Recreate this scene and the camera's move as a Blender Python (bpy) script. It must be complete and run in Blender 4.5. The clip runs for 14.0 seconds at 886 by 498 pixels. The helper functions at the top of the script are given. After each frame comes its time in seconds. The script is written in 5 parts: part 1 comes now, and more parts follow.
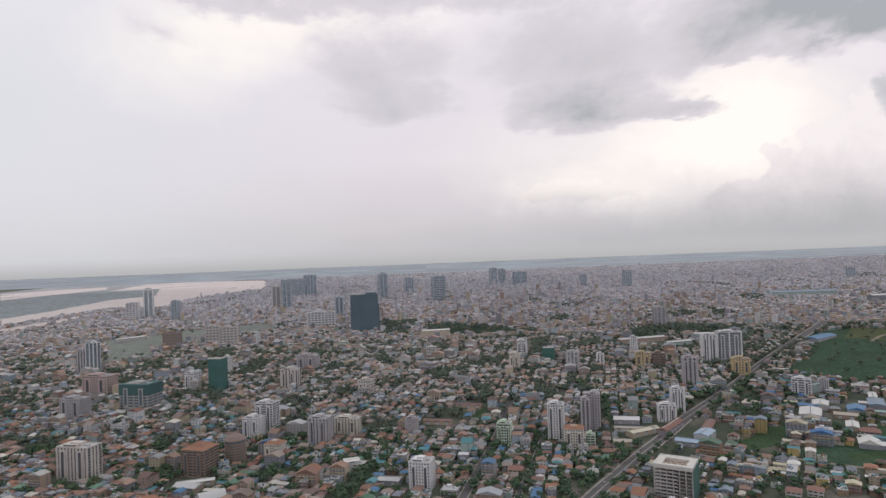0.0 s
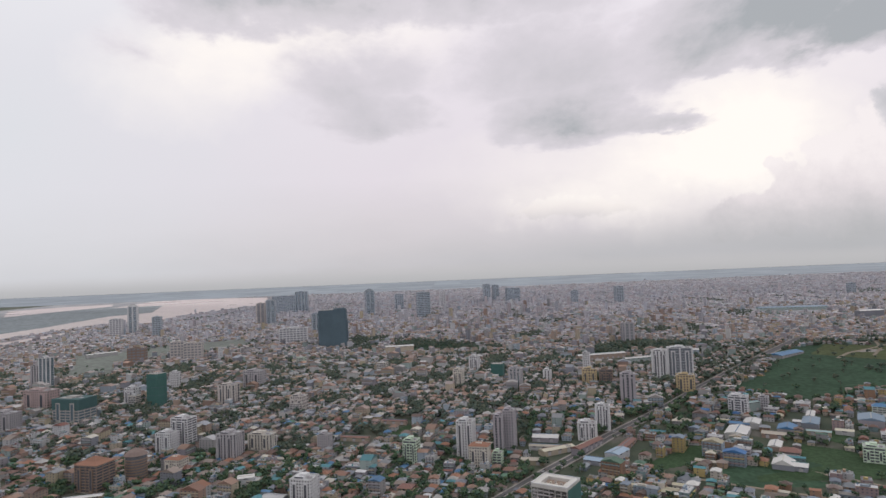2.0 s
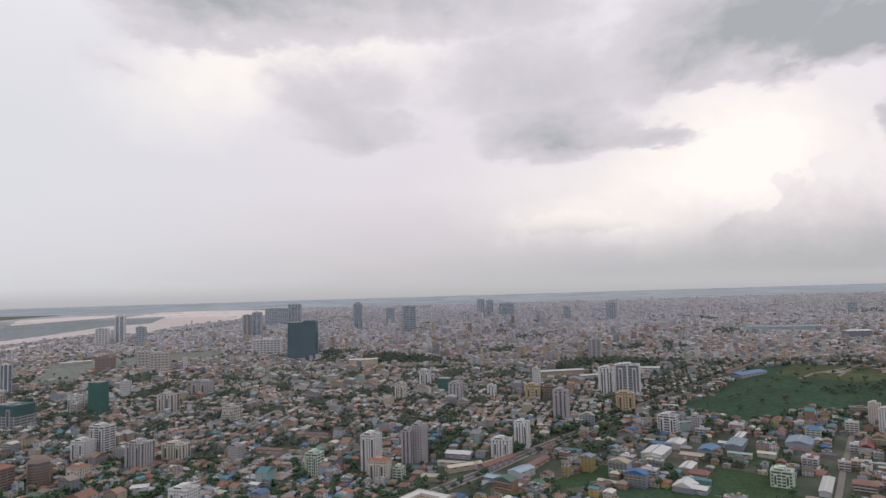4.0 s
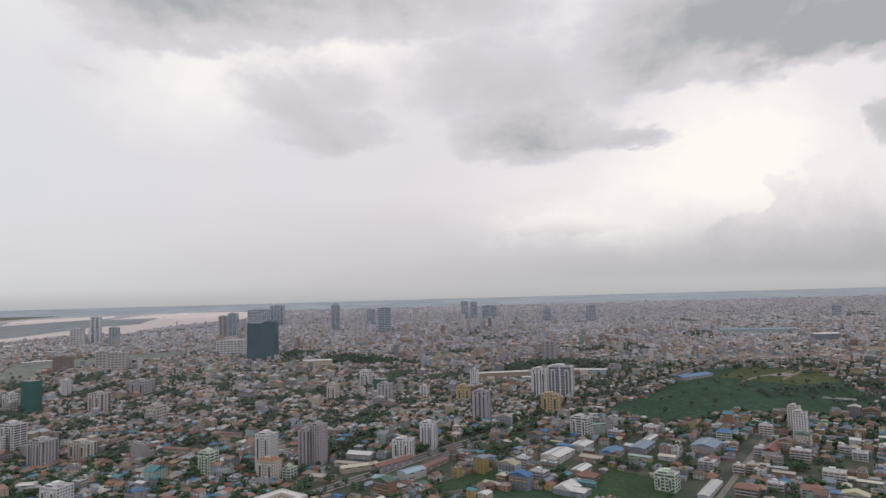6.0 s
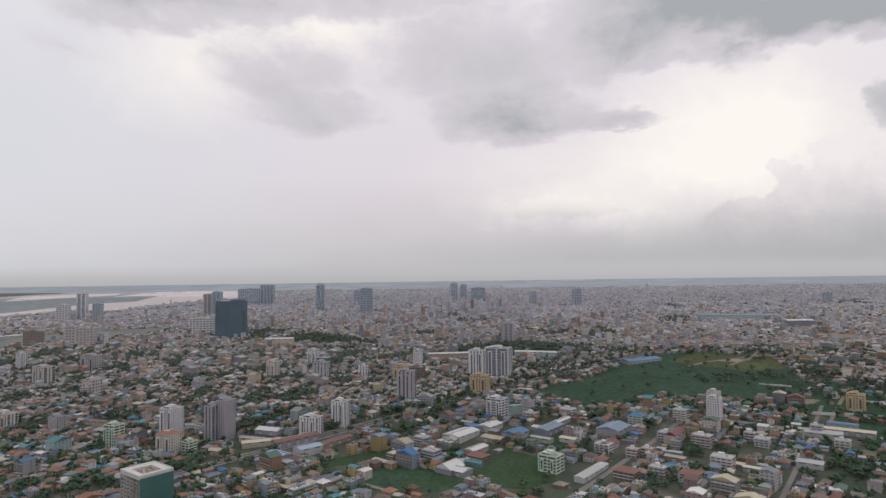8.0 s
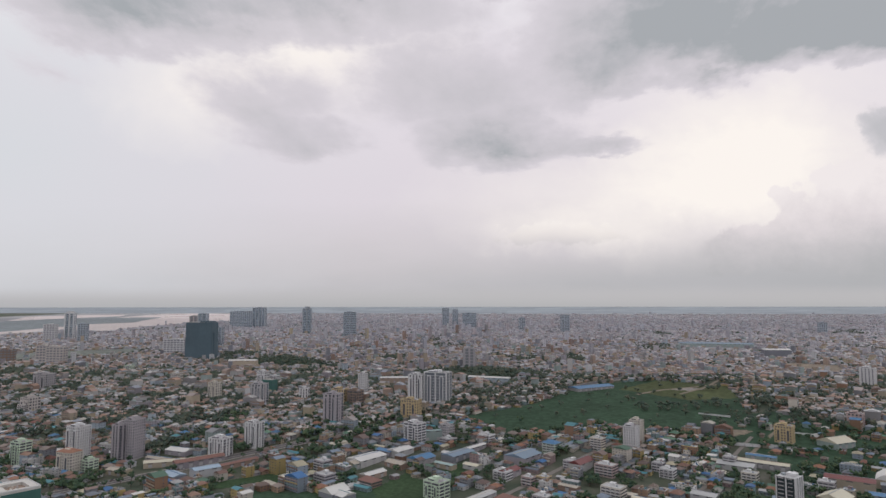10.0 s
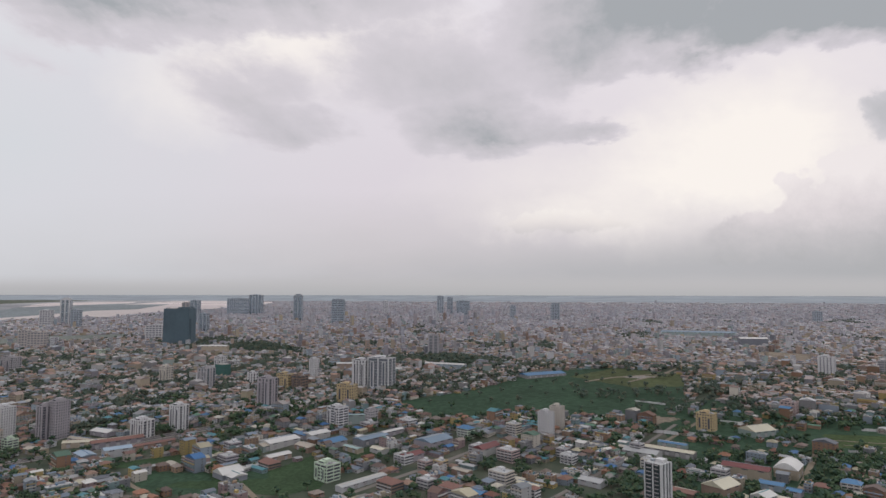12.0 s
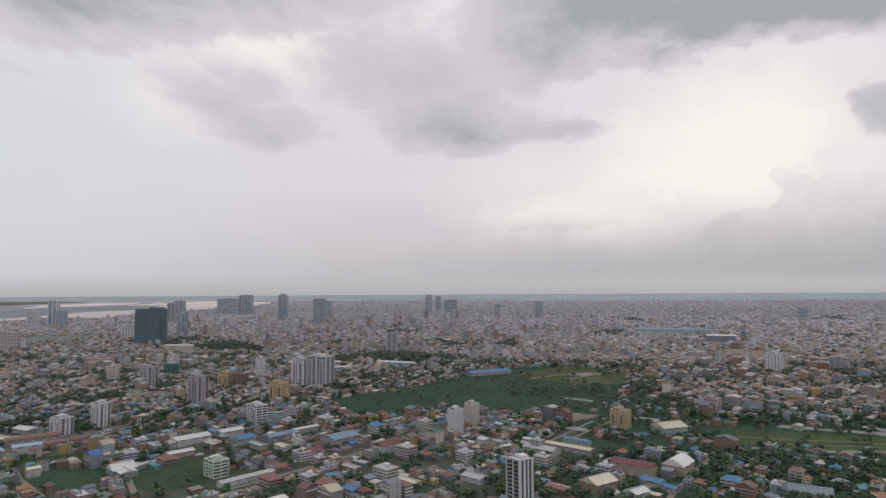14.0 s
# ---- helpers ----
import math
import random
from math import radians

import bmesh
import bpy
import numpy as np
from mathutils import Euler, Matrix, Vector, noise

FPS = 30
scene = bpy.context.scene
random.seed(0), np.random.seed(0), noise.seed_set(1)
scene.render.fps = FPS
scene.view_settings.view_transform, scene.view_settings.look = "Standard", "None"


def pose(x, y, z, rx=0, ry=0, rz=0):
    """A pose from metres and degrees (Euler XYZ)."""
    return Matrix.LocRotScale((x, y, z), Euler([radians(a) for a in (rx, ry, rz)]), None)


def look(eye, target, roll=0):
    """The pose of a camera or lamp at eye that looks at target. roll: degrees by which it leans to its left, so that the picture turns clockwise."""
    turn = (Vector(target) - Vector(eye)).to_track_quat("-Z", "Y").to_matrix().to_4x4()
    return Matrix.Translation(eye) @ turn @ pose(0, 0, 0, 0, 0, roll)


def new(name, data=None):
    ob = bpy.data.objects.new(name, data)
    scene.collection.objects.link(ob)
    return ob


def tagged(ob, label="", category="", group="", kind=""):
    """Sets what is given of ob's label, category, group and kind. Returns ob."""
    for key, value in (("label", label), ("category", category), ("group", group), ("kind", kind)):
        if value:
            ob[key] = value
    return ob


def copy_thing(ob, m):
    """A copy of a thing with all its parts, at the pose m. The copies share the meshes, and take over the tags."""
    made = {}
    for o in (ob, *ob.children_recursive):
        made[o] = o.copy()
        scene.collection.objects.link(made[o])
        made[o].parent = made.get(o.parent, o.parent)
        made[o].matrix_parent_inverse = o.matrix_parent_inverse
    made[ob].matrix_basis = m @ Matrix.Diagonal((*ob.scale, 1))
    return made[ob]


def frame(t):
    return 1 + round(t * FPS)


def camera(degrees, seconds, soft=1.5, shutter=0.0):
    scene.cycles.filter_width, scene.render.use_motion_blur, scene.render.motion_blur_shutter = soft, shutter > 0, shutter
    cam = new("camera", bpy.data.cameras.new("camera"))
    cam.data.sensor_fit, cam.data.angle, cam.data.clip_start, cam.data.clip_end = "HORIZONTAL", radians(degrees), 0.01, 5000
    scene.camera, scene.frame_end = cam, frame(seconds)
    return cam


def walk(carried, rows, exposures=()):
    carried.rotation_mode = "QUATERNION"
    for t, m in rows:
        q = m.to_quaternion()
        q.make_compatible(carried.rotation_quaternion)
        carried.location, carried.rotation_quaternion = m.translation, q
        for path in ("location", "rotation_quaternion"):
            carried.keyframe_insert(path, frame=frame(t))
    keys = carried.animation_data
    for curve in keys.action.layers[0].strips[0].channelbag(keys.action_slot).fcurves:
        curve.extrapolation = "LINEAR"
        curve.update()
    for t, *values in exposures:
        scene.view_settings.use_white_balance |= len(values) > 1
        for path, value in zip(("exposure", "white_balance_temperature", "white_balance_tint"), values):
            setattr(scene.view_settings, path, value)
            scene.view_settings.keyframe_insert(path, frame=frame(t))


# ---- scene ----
cam = camera(71.0, 14.0, soft=1.5)
PATH = [
    (0, (1.42, -0.05, 227.95), (1.4770, 1.9474, 227.9751), -2.23),
    (0.5, (37.98, 2.41, 224.93), (38.0299, 4.4107, 224.9828), -3.41),
    (1, (74.45, 4.98, 222.01), (74.4856, 6.9805, 222.0746), -3.55),
    (1.5, (110.83, 7.66, 219.18), (110.8449, 9.6568, 219.2560), -3.36),
    (2, (147.12, 10.44, 216.44), (147.1107, 12.4395, 216.5238), -2.38),
    (2.5, (183.31, 13.33, 213.79), (183.2799, 15.3279, 213.8941), -1.86),
    (3, (219.42, 16.33, 211.24), (219.3720, 18.3227, 211.3567), -1.62),
    (5.5, (398.58, 32.90, 199.86), (398.4634, 34.8955, 200.0114), -1.79),
    (6, (434.13, 36.54, 197.86), (434.0108, 38.5305, 198.0061), -1.53),
    (6.5, (469.60, 40.28, 195.96), (469.4674, 42.2719, 196.0951), -1.83),
    (7, (504.98, 44.13, 194.15), (504.8301, 46.1200, 194.2710), -1.66),
    (7.5, (540.26, 48.08, 192.43), (540.0955, 50.0739, 192.5381), -1.26),
    (8, (575.45, 52.14, 190.81), (575.2700, 54.1340, 190.9018), -0.75),
    (10.5, (750.04, 74.05, 184.07), (749.7786, 76.0213, 184.2539), -0.01),
    (11, (784.69, 78.75, 183.00), (784.4094, 80.7211, 183.1664), -0.01),
    (11.5, (819.24, 83.55, 182.03), (818.9442, 85.5259, 182.1805), -0.06),
    (12, (853.70, 88.47, 181.15), (853.3857, 90.4365, 181.2881), 0.11),
    (12.5, (888.07, 93.49, 180.36), (887.7423, 95.4542, 180.4925), -0.16),
    (13, (922.35, 98.61, 179.66), (922.0171, 100.5798, 179.7916), -0.46),
    (13.5, (956.54, 103.84, 179.06), (956.1840, 105.8085, 179.1903), -0.42),
    (14, (990.63, 109.18, 178.54), (990.2660, 111.1451, 178.6769), -0.28),
]
SCALE = 0.535  # the plan is drawn in map units; the place is laid out at this many metres to one
walk(cam, [(t, look(Vector(eye) * SCALE, Vector(target) * SCALE, roll)) for t, eye, target, roll in PATH], exposures=[(0, 0.06), (6.5, 0.0), (14, -0.08)])

# ---- light ----
SUN_ELEV, SUN_TURN = radians(58), radians(35)
world = bpy.data.worlds.new("overcast_sky")
scene.world = world
world.use_nodes = True


class Nodes:
    """Short hand for building node trees."""

    def __init__(self, tree):
        self.tree = tree
        tree.nodes.clear()

    def add(self, kind, **given):
        node = self.tree.nodes.new(kind)
        for key, value in given.items():
            setattr(node, key, value)
        return node

    def put(self, node, socket, value):
        if isinstance(value, bpy.types.NodeSocket):
            self.tree.links.new(value, node.inputs[socket])
        else:
            node.inputs[socket].default_value = value

    def math(self, op, a, b=0.0, c=0.0, clamp=False):
        node = self.add("ShaderNodeMath", operation=op, use_clamp=clamp)
        for n, value in enumerate((a, b, c)):
            self.put(node, n, value)
        return node.outputs[0]

    def vec(self, op, a, b=(0, 0, 0), scale=None):
        node = self.add("ShaderNodeVectorMath", operation=op)
        self.put(node, 0, a)
        self.put(node, 1, b)
        if scale is not None:
            self.put(node, "Scale", scale)
        return node.outputs[0]

    def noise(self, vector, scale, detail=4.0, rough=0.55, out="Fac"):
        node = self.add("ShaderNodeTexNoise")
        self.put(node, "Vector", vector)
        self.put(node, "Scale", scale)
        self.put(node, "Detail", detail)
        self.put(node, "Roughness", rough)
        return node.outputs[out]

    def ramp(self, value, stops, mode="LINEAR"):
        node = self.add("ShaderNodeValToRGB")
        node.color_ramp.interpolation = mode
        marks = node.color_ramp.elements
        while len(marks) < len(stops):
            marks.new(0.5)
        for mark, (at, colour) in zip(marks, stops):
            mark.position = at
            mark.color = (*colour, 1) if len(colour) == 3 else colour
        self.put(node, 0, value)
        return node.outputs[0]

    def mix(self, fac, a, b, blend="MIX"):
        node = self.add("ShaderNodeMix", data_type="RGBA", blend_type=blend)
        self.put(node, 0, fac)
        for n, value in ((6, a), (7, b)):
            self.put(node, n, (*value, 1) if isinstance(value, tuple) and len(value) == 3 else value)
        return node.outputs[2]

    def blob(self, vector, at, size):
        """A soft round spot: 1 at its middle, 0 at its rim."""
        place = self.add("ShaderNodeMapping", vector_type="TEXTURE")
        self.put(place, "Vector", vector)
        self.put(place, "Location", at)
        self.put(place, "Scale", size)
        spot = self.add("ShaderNodeTexGradient", gradient_type="SPHERICAL")
        self.put(spot, "Vector", place.outputs[0])
        return spot.outputs["Fac"]


def soft_sum(n, vector, spots):
    total = 0.0
    for at, size, weight in spots:
        total = n.math("MULTIPLY_ADD", n.blob(vector, at, size), weight, total)
    return total


HAZE = [(0.0, (0.33, 0.345, 0.37)), (0.185, (0.43, 0.435, 0.455)), (0.200, (0.485, 0.485, 0.505)), (0.212, (0.525, 0.515, 0.535)), (0.228, (0.56, 0.545, 0.57)),
        (0.25, (0.60, 0.575, 0.60)), (0.30, (0.675, 0.635, 0.67)), (0.37, (0.745, 0.695, 0.75)), (0.6, (0.81, 0.76, 0.82)), (0.75, (0.86, 0.84, 0.88)), (1.0, (0.92, 0.90, 0.94))]


n = Nodes(world.node_tree)
way = n.add("ShaderNodeTexCoord").outputs["Generated"]
split = n.add("ShaderNodeSeparateXYZ")
n.put(split, 0, way)
sky = n.ramp(n.math("ADD", split.outputs[2], 0.2), HAZE)
nishita = n.add("ShaderNodeTexSky", sky_type="NISHITA", sun_disc=False, sun_elevation=SUN_ELEV, sun_rotation=SUN_TURN)
clear = n.vec("SCALE", nishita.outputs[0], scale=0.10)
back = n.add("ShaderNodeBackground")
n.put(back, "Color", n.mix(0.06, sky, clear))
n.put(back, "Strength", 1.0)
n.tree.links.new(back.outputs[0], n.add("ShaderNodeOutputWorld").inputs[0])

sun = new("sun", bpy.data.lights.new("sun", "SUN"))
sun.data.energy, sun.data.angle, sun.data.color = 0.85, radians(25), (1.0, 0.97, 0.93)
sun.matrix_world = look((0, 0, 0), (-math.sin(SUN_TURN) * math.cos(SUN_ELEV), -math.cos(SUN_TURN) * math.cos(SUN_ELEV), -math.sin(SUN_ELEV)))

# ---- materials ----


def material(name, palette, rough=0.8, spread="island", grain=(0.9, 0.12), tone=0.25, bump=0.15, metal=0.0, spec=0.5, mode="CONSTANT"):
    """A worn surface: palette by piece, stains at two scales, fine relief."""
    made = bpy.data.materials.new(name)
    made.use_nodes = True
    n = Nodes(made.node_tree)
    if spread == "island":
        pick = n.add("ShaderNodeNewGeometry").outputs["Random Per Island"]
    else:
        pick = n.add("ShaderNodeObjectInfo").outputs["Random"]
    where = n.add("ShaderNodeNewGeometry").outputs["Position"]
    if len(palette) == 1:
        colour = n.mix(0.0, palette[0], palette[0])
    else:
        colour = n.ramp(pick, [(k / len(palette), c) for k, c in enumerate(palette)], mode)
    small, large = n.noise(where, grain[0], 5.0), n.noise(where, grain[1], 3.0)
    streak = n.noise(n.vec("MULTIPLY", where, (1.0, 1.0, 0.08)), grain[0] * 0.7, 3.0)
    small = n.math("MULTIPLY_ADD", streak, 0.5, n.math("MULTIPLY", small, 0.5))
    shade = n.math("MULTIPLY_ADD", n.math("ADD", small, large), tone, 1.0 - tone)
    # a second draw per piece keeps equal colours apart
    again = n.math("FRACT", n.math("MULTIPLY", pick, 37.31))
    shade = n.math("MULTIPLY", shade, n.math("MULTIPLY_ADD", again, 0.35, 0.82))
    colour = n.vec("SCALE", colour, scale=shade)
    shader = n.add("ShaderNodeBsdfPrincipled")
    n.put(shader, "Base Color", colour)
    n.put(shader, "Roughness", n.math("MULTIPLY_ADD", large, 0.2, rough - 0.1, clamp=True))
    n.put(shader, "Metallic", metal)
    n.put(shader, "Specular IOR Level", spec)
    if bump:
        raised = n.add("ShaderNodeBump")
        n.put(raised, "Strength", bump)
        n.put(raised, "Height", small)
        n.put(shader, "Normal", raised.outputs[0])
    n.tree.links.new(shader.outputs[0], n.add("ShaderNodeOutputMaterial").inputs[0])
    return made


TILE = [(0.205, 0.118, 0.088), (0.16, 0.10, 0.083), (0.25, 0.165, 0.125), (0.13, 0.095, 0.083), (0.18, 0.135, 0.118), (0.24, 0.20, 0.175), (0.25, 0.125, 0.08)]
METAL = [(0.29, 0.31, 0.335), (0.45, 0.455, 0.46), (0.065, 0.145, 0.25), (0.19, 0.205, 0.235), (0.48, 0.46, 0.4), (0.27, 0.265, 0.26), (0.07, 0.17, 0.3), (0.24, 0.25, 0.26), (0.17, 0.075, 0.06), (0.08, 0.22, 0.25), (0.33, 0.325, 0.31), (0.14, 0.17, 0.21), (0.20, 0.12, 0.085), (0.1, 0.19, 0.13)]
FLAT = [(0.246, 0.251, 0.26), (0.34, 0.342, 0.348), (0.19, 0.196, 0.206), (0.397, 0.402, 0.402)]
WALL = [(0.374, 0.326, 0.252), (0.476, 0.492, 0.504), (0.281, 0.278, 0.279), (0.425, 0.431, 0.423), (0.340, 0.270, 0.221), (0.230, 0.244, 0.275), (0.374, 0.331, 0.239), (0.289, 0.274, 0.297), (0.281, 0.348, 0.333), (0.264, 0.191, 0.153), (0.306, 0.365, 0.414)]
M = dict(
    tile=material("clay_tile", TILE, 0.75, tone=0.4),
    tile_one=material("clay_tile_by_roof", TILE, 0.75, "object", tone=0.4),
    metal=material("sheet_metal", METAL, 0.6, tone=0.35, spec=0.3),
    metal_one=material("sheet_metal_by_roof", METAL, 0.6, "object", tone=0.35, spec=0.3),
    # mid-distance roofs, tile and sheet tones painted paler to allow for haze
    town_roof=material("hazed_town_roofs", [(0.29, 0.205, 0.17), (0.37, 0.35, 0.335), (0.25, 0.185, 0.165), (0.46, 0.45, 0.44), (0.32, 0.25, 0.22), (0.28, 0.30, 0.335), (0.34, 0.295, 0.275), (0.34, 0.225, 0.17)], 0.7, tone=0.3, spec=0.3),
    old_metal=material("rusty_sheet_metal", [(0.21, 0.23, 0.25), (0.36, 0.365, 0.37), (0.045, 0.125, 0.27), (0.15, 0.165, 0.19), (0.20, 0.19, 0.18), (0.15, 0.12, 0.10), (0.18, 0.195, 0.21), (0.16, 0.075, 0.055), (0.07, 0.20, 0.23), (0.40, 0.37, 0.27), (0.12, 0.14, 0.17), (0.21, 0.105, 0.065), (0.17, 0.21, 0.26), (0.09, 0.165, 0.12), (0.52, 0.515, 0.49), (0.46, 0.43, 0.36)], 0.6, tone=0.35, spec=0.3),
    flat=material("flat_concrete_roof", FLAT, 0.85, tone=0.45),
    flat_one=material("concrete_roof_by_house", FLAT, 0.85, "object", tone=0.45),
    wall=material("plaster", WALL, 0.85, tone=0.3),
    wall_one=material("plaster_by_house", WALL, 0.85, "object", tone=0.3),
    wall_cool=material("plaster_white_and_grey", [(0.29, 0.26, 0.20), (0.36, 0.37, 0.37), (0.19, 0.20, 0.215), (0.30, 0.215, 0.15), (0.18, 0.26, 0.265), (0.38, 0.30, 0.13), (0.27, 0.205, 0.205), (0.48, 0.485, 0.48), (0.24, 0.29, 0.34), (0.24, 0.15, 0.10), (0.26, 0.26, 0.265), (0.50, 0.47, 0.41)], 0.85, tone=0.3),
    # far walls and roofs: haze put into the palette, paler, cooler, less contrast
    far_wall=material("hazed_city_plaster", [(0.43, 0.43, 0.465), (0.47, 0.47, 0.50), (0.40, 0.395, 0.43), (0.44, 0.40, 0.415), (0.405, 0.42, 0.465), (0.45, 0.44, 0.46)], 0.8, tone=0.2, bump=0),
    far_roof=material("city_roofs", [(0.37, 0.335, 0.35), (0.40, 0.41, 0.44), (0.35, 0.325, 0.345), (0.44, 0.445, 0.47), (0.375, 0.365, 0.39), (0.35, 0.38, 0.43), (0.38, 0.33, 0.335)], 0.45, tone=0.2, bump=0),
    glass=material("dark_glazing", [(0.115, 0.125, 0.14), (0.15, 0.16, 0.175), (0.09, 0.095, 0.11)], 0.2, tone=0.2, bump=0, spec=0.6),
    # distant glazing, its colour lightened in place of haze
    far_glass=material("hazed_glazing", [(0.22, 0.235, 0.26), (0.27, 0.285, 0.31), (0.19, 0.20, 0.225)], 0.35, tone=0.2, bump=0),
    slab_glass=material("blue_grey_glazing", [(0.13, 0.15, 0.175)], 0.3, tone=0.2, bump=0),
    white=material("white_paint", [(0.58, 0.585, 0.59)], 0.7, tone=0.25),
    cream=material("cream_paint", [(0.54, 0.51, 0.45)], 0.75, tone=0.25),
    beige=material("beige_render", [(0.48, 0.45, 0.42)], 0.8, tone=0.25),
    grey=material("grey_render", [(0.38, 0.37, 0.38)], 0.8, tone=0.25),
    mauve=material("mauve_render", [(0.37, 0.35, 0.37)], 0.8, tone=0.25),
    pink=material("pink_render", [(0.41, 0.325, 0.31)], 0.8, tone=0.25),
    yellow=material("ochre_paint", [(0.46, 0.37, 0.22)], 0.8, tone=0.25),
    mint=material("pale_green_paint", [(0.48, 0.58, 0.46)], 0.8, tone=0.25),
    brown=material("brown_render", [(0.23, 0.17, 0.13)], 0.8, tone=0.3),
    # dark netting, brightened and blued in colour as haze would
    net=material("hazed_dark_netting", [(0.092, 0.138, 0.165)], 0.9, tone=0.5, grain=(0.25, 0.04)),
    green_net=material("green_netting", [(0.055, 0.115, 0.115)], 0.9, tone=0.5, grain=(0.25, 0.04)),
    bright_net=material("bright_green_netting", [(0.050, 0.130, 0.115)], 0.9, tone=0.5, grain=(0.25, 0.04)),
    # blue glass, paled so skyline towers look hazed
    blue_glass=material("hazed_blue_glazing", [(0.26, 0.32, 0.37)], 0.25, tone=0.15, bump=0, spec=0.7, metal=0.75),
    concrete=material("raw_concrete", [(0.36, 0.35, 0.33)], 0.9, tone=0.45),
    asphalt=material("asphalt", [(0.085, 0.083, 0.085)], 0.85, tone=0.4, grain=(0.5, 0.05)),
    paving=material("paving", [(0.26, 0.24, 0.22)], 0.9, tone=0.4),
    grass=material("field_grass", [(0.044, 0.080, 0.050)], 0.95, spec=0.1, tone=0.75, grain=(0.12, 0.02), bump=0.4),
    dry_grass=material("dry_grass", [(0.085, 0.102, 0.050)], 0.95, spec=0.1, tone=0.7, grain=(0.12, 0.02), bump=0.4),
    meadow=material("meadow_grass", [(0.066, 0.096, 0.042)], 0.95, spec=0.1, tone=0.7, grain=(0.2, 0.03), bump=0.4),
    plot=material("plot_grass", [(0.046, 0.078, 0.040)], 0.95, spec=0.1, tone=0.7, grain=(0.3, 0.05), bump=0.4),
    dust=material("dusty_road", [(0.17, 0.155, 0.14)], 0.9, tone=0.4, grain=(0.4, 0.05)),
    # skyline cladding with the blue-grey of haze in its colour
    steel=material("hazed_cladding", [(0.36, 0.40, 0.44)], 0.5, tone=0.15, bump=0, metal=0.35),
    dry=material("bare_earth", [(0.205, 0.172, 0.13)], 0.95, tone=0.5, grain=(0.15, 0.03)),
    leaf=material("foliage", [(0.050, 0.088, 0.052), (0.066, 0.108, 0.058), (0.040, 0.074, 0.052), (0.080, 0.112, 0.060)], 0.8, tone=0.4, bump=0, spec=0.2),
    # the same foliage, paler and greyer for distant haze
    hazed_leaf=material("hazed_foliage", [(0.080, 0.110, 0.085), (0.095, 0.120, 0.090), (0.068, 0.098, 0.082), (0.110, 0.120, 0.085)], 0.85, tone=0.35, bump=0, spec=0.2),
    bark=material("bark", [(0.10, 0.075, 0.055)], 0.9),
    water=material("river_water", [(0.42, 0.34, 0.31)], 0.3, tone=0.1, grain=(0.02, 0.004), bump=0.02, spec=0.6),
    # far land: haze painted as two blue-grey tones, paler at the horizon
    plain=material("hazed_plain", [(0.20, 0.235, 0.265)], 0.8, tone=0.3, grain=(0.01, 0.002), bump=0),
    far_plain=material("hazed_horizon_land", [(0.26, 0.285, 0.315)], 0.7, tone=0.25, grain=(0.004, 0.001), bump=0),
    # grey paving, its tone also raised and blued for haze
    street=material("city_paving", [(0.27, 0.275, 0.285)], 0.9, tone=0.4, grain=(0.1, 0.02)),
    open_ground=material("open_ground", [(0.145, 0.165, 0.145)], 0.95, tone=0.4, grain=(0.02, 0.006)),
    # wooded island, its green turned blue-grey to imitate haze
    island=material("hazed_island", [(0.20, 0.23, 0.24)], 0.95, tone=0.4, grain=(0.02, 0.006)),
)

# plain ground of yards: earth, weeds and worn concrete
yard = bpy.data.materials.new("yards")
yard.use_nodes = True
n = Nodes(yard.node_tree)
where = n.add("ShaderNodeNewGeometry").outputs["Position"]
colour = n.ramp(n.noise(where, 0.03, 6.0, 0.6), [(0.42, (0.042, 0.068, 0.044)), (0.54, (0.075, 0.092, 0.062)), (0.66, (0.165, 0.155, 0.14))])
colour = n.mix(n.math("MULTIPLY", n.noise(where, 0.35, 5.0), 0.5), colour, (0.10, 0.09, 0.075))
shader = n.add("ShaderNodeBsdfPrincipled")
n.put(shader, "Base Color", colour)
n.put(shader, "Roughness", 0.9)
n.put(shader, "Specular IOR Level", 0.2)
n.tree.links.new(shader.outputs[0], n.add("ShaderNodeOutputMaterial").inputs[0])

# ---- the lie of the land, raised to fit the camera's view ----
# flat land tilted up with distance so it meets the horizon from the camera
LAND_Y = [-3000, 600, 800, 950, 1100, 1300, 1600, 2000, 2600, 3500, 4900, 9300, 30000]
LAND_Z = [-20, -20, -15, -4, 7, 17, 29, 40, 57, 82, 102, 132, 132]


def land(y):
    return np.interp(y, LAND_Y, LAND_Z)


def mesh_of(name, verts, faces, mat):
    mesh = bpy.data.meshes.new(name)
    mesh.from_pydata(verts, [], faces)
    mesh.materials.append(mat)
    mesh.update()
    return mesh


def sheet(name, cells, lift, mat, label, category):
    """A thin cover of the land, laid in square cells (x0, y0, x1, y1)."""
    a = np.array(cells, float)
    xs, ys = a[:, [0, 2, 2, 0]], a[:, [1, 1, 3, 3]]
    verts = np.stack([xs, ys, land(ys) + lift], -1).reshape(-1, 3)
    return tagged(new(name, mesh_of(name, verts, np.arange(len(verts)).reshape(-1, 4), mat)), label, category, kind="structure")


ys = sorted(set(LAND_Y) | set(range(400, 9300, 100)))
xs = [-30000, -4000, -1500, 0, 1500, 4000, 30000]
verts = [(x, y, float(land(y))) for y in ys for x in xs]
faces = [(j * len(xs) + i, j * len(xs) + i + 1, (j + 1) * len(xs) + i + 1, (j + 1) * len(xs) + i) for j in range(len(ys) - 1) for i in range(len(xs) - 1)]
tagged(new("ground", mesh_of("ground", verts, faces, yard)), "earth, weeds and worn concrete between the houses", "ground", kind="structure")


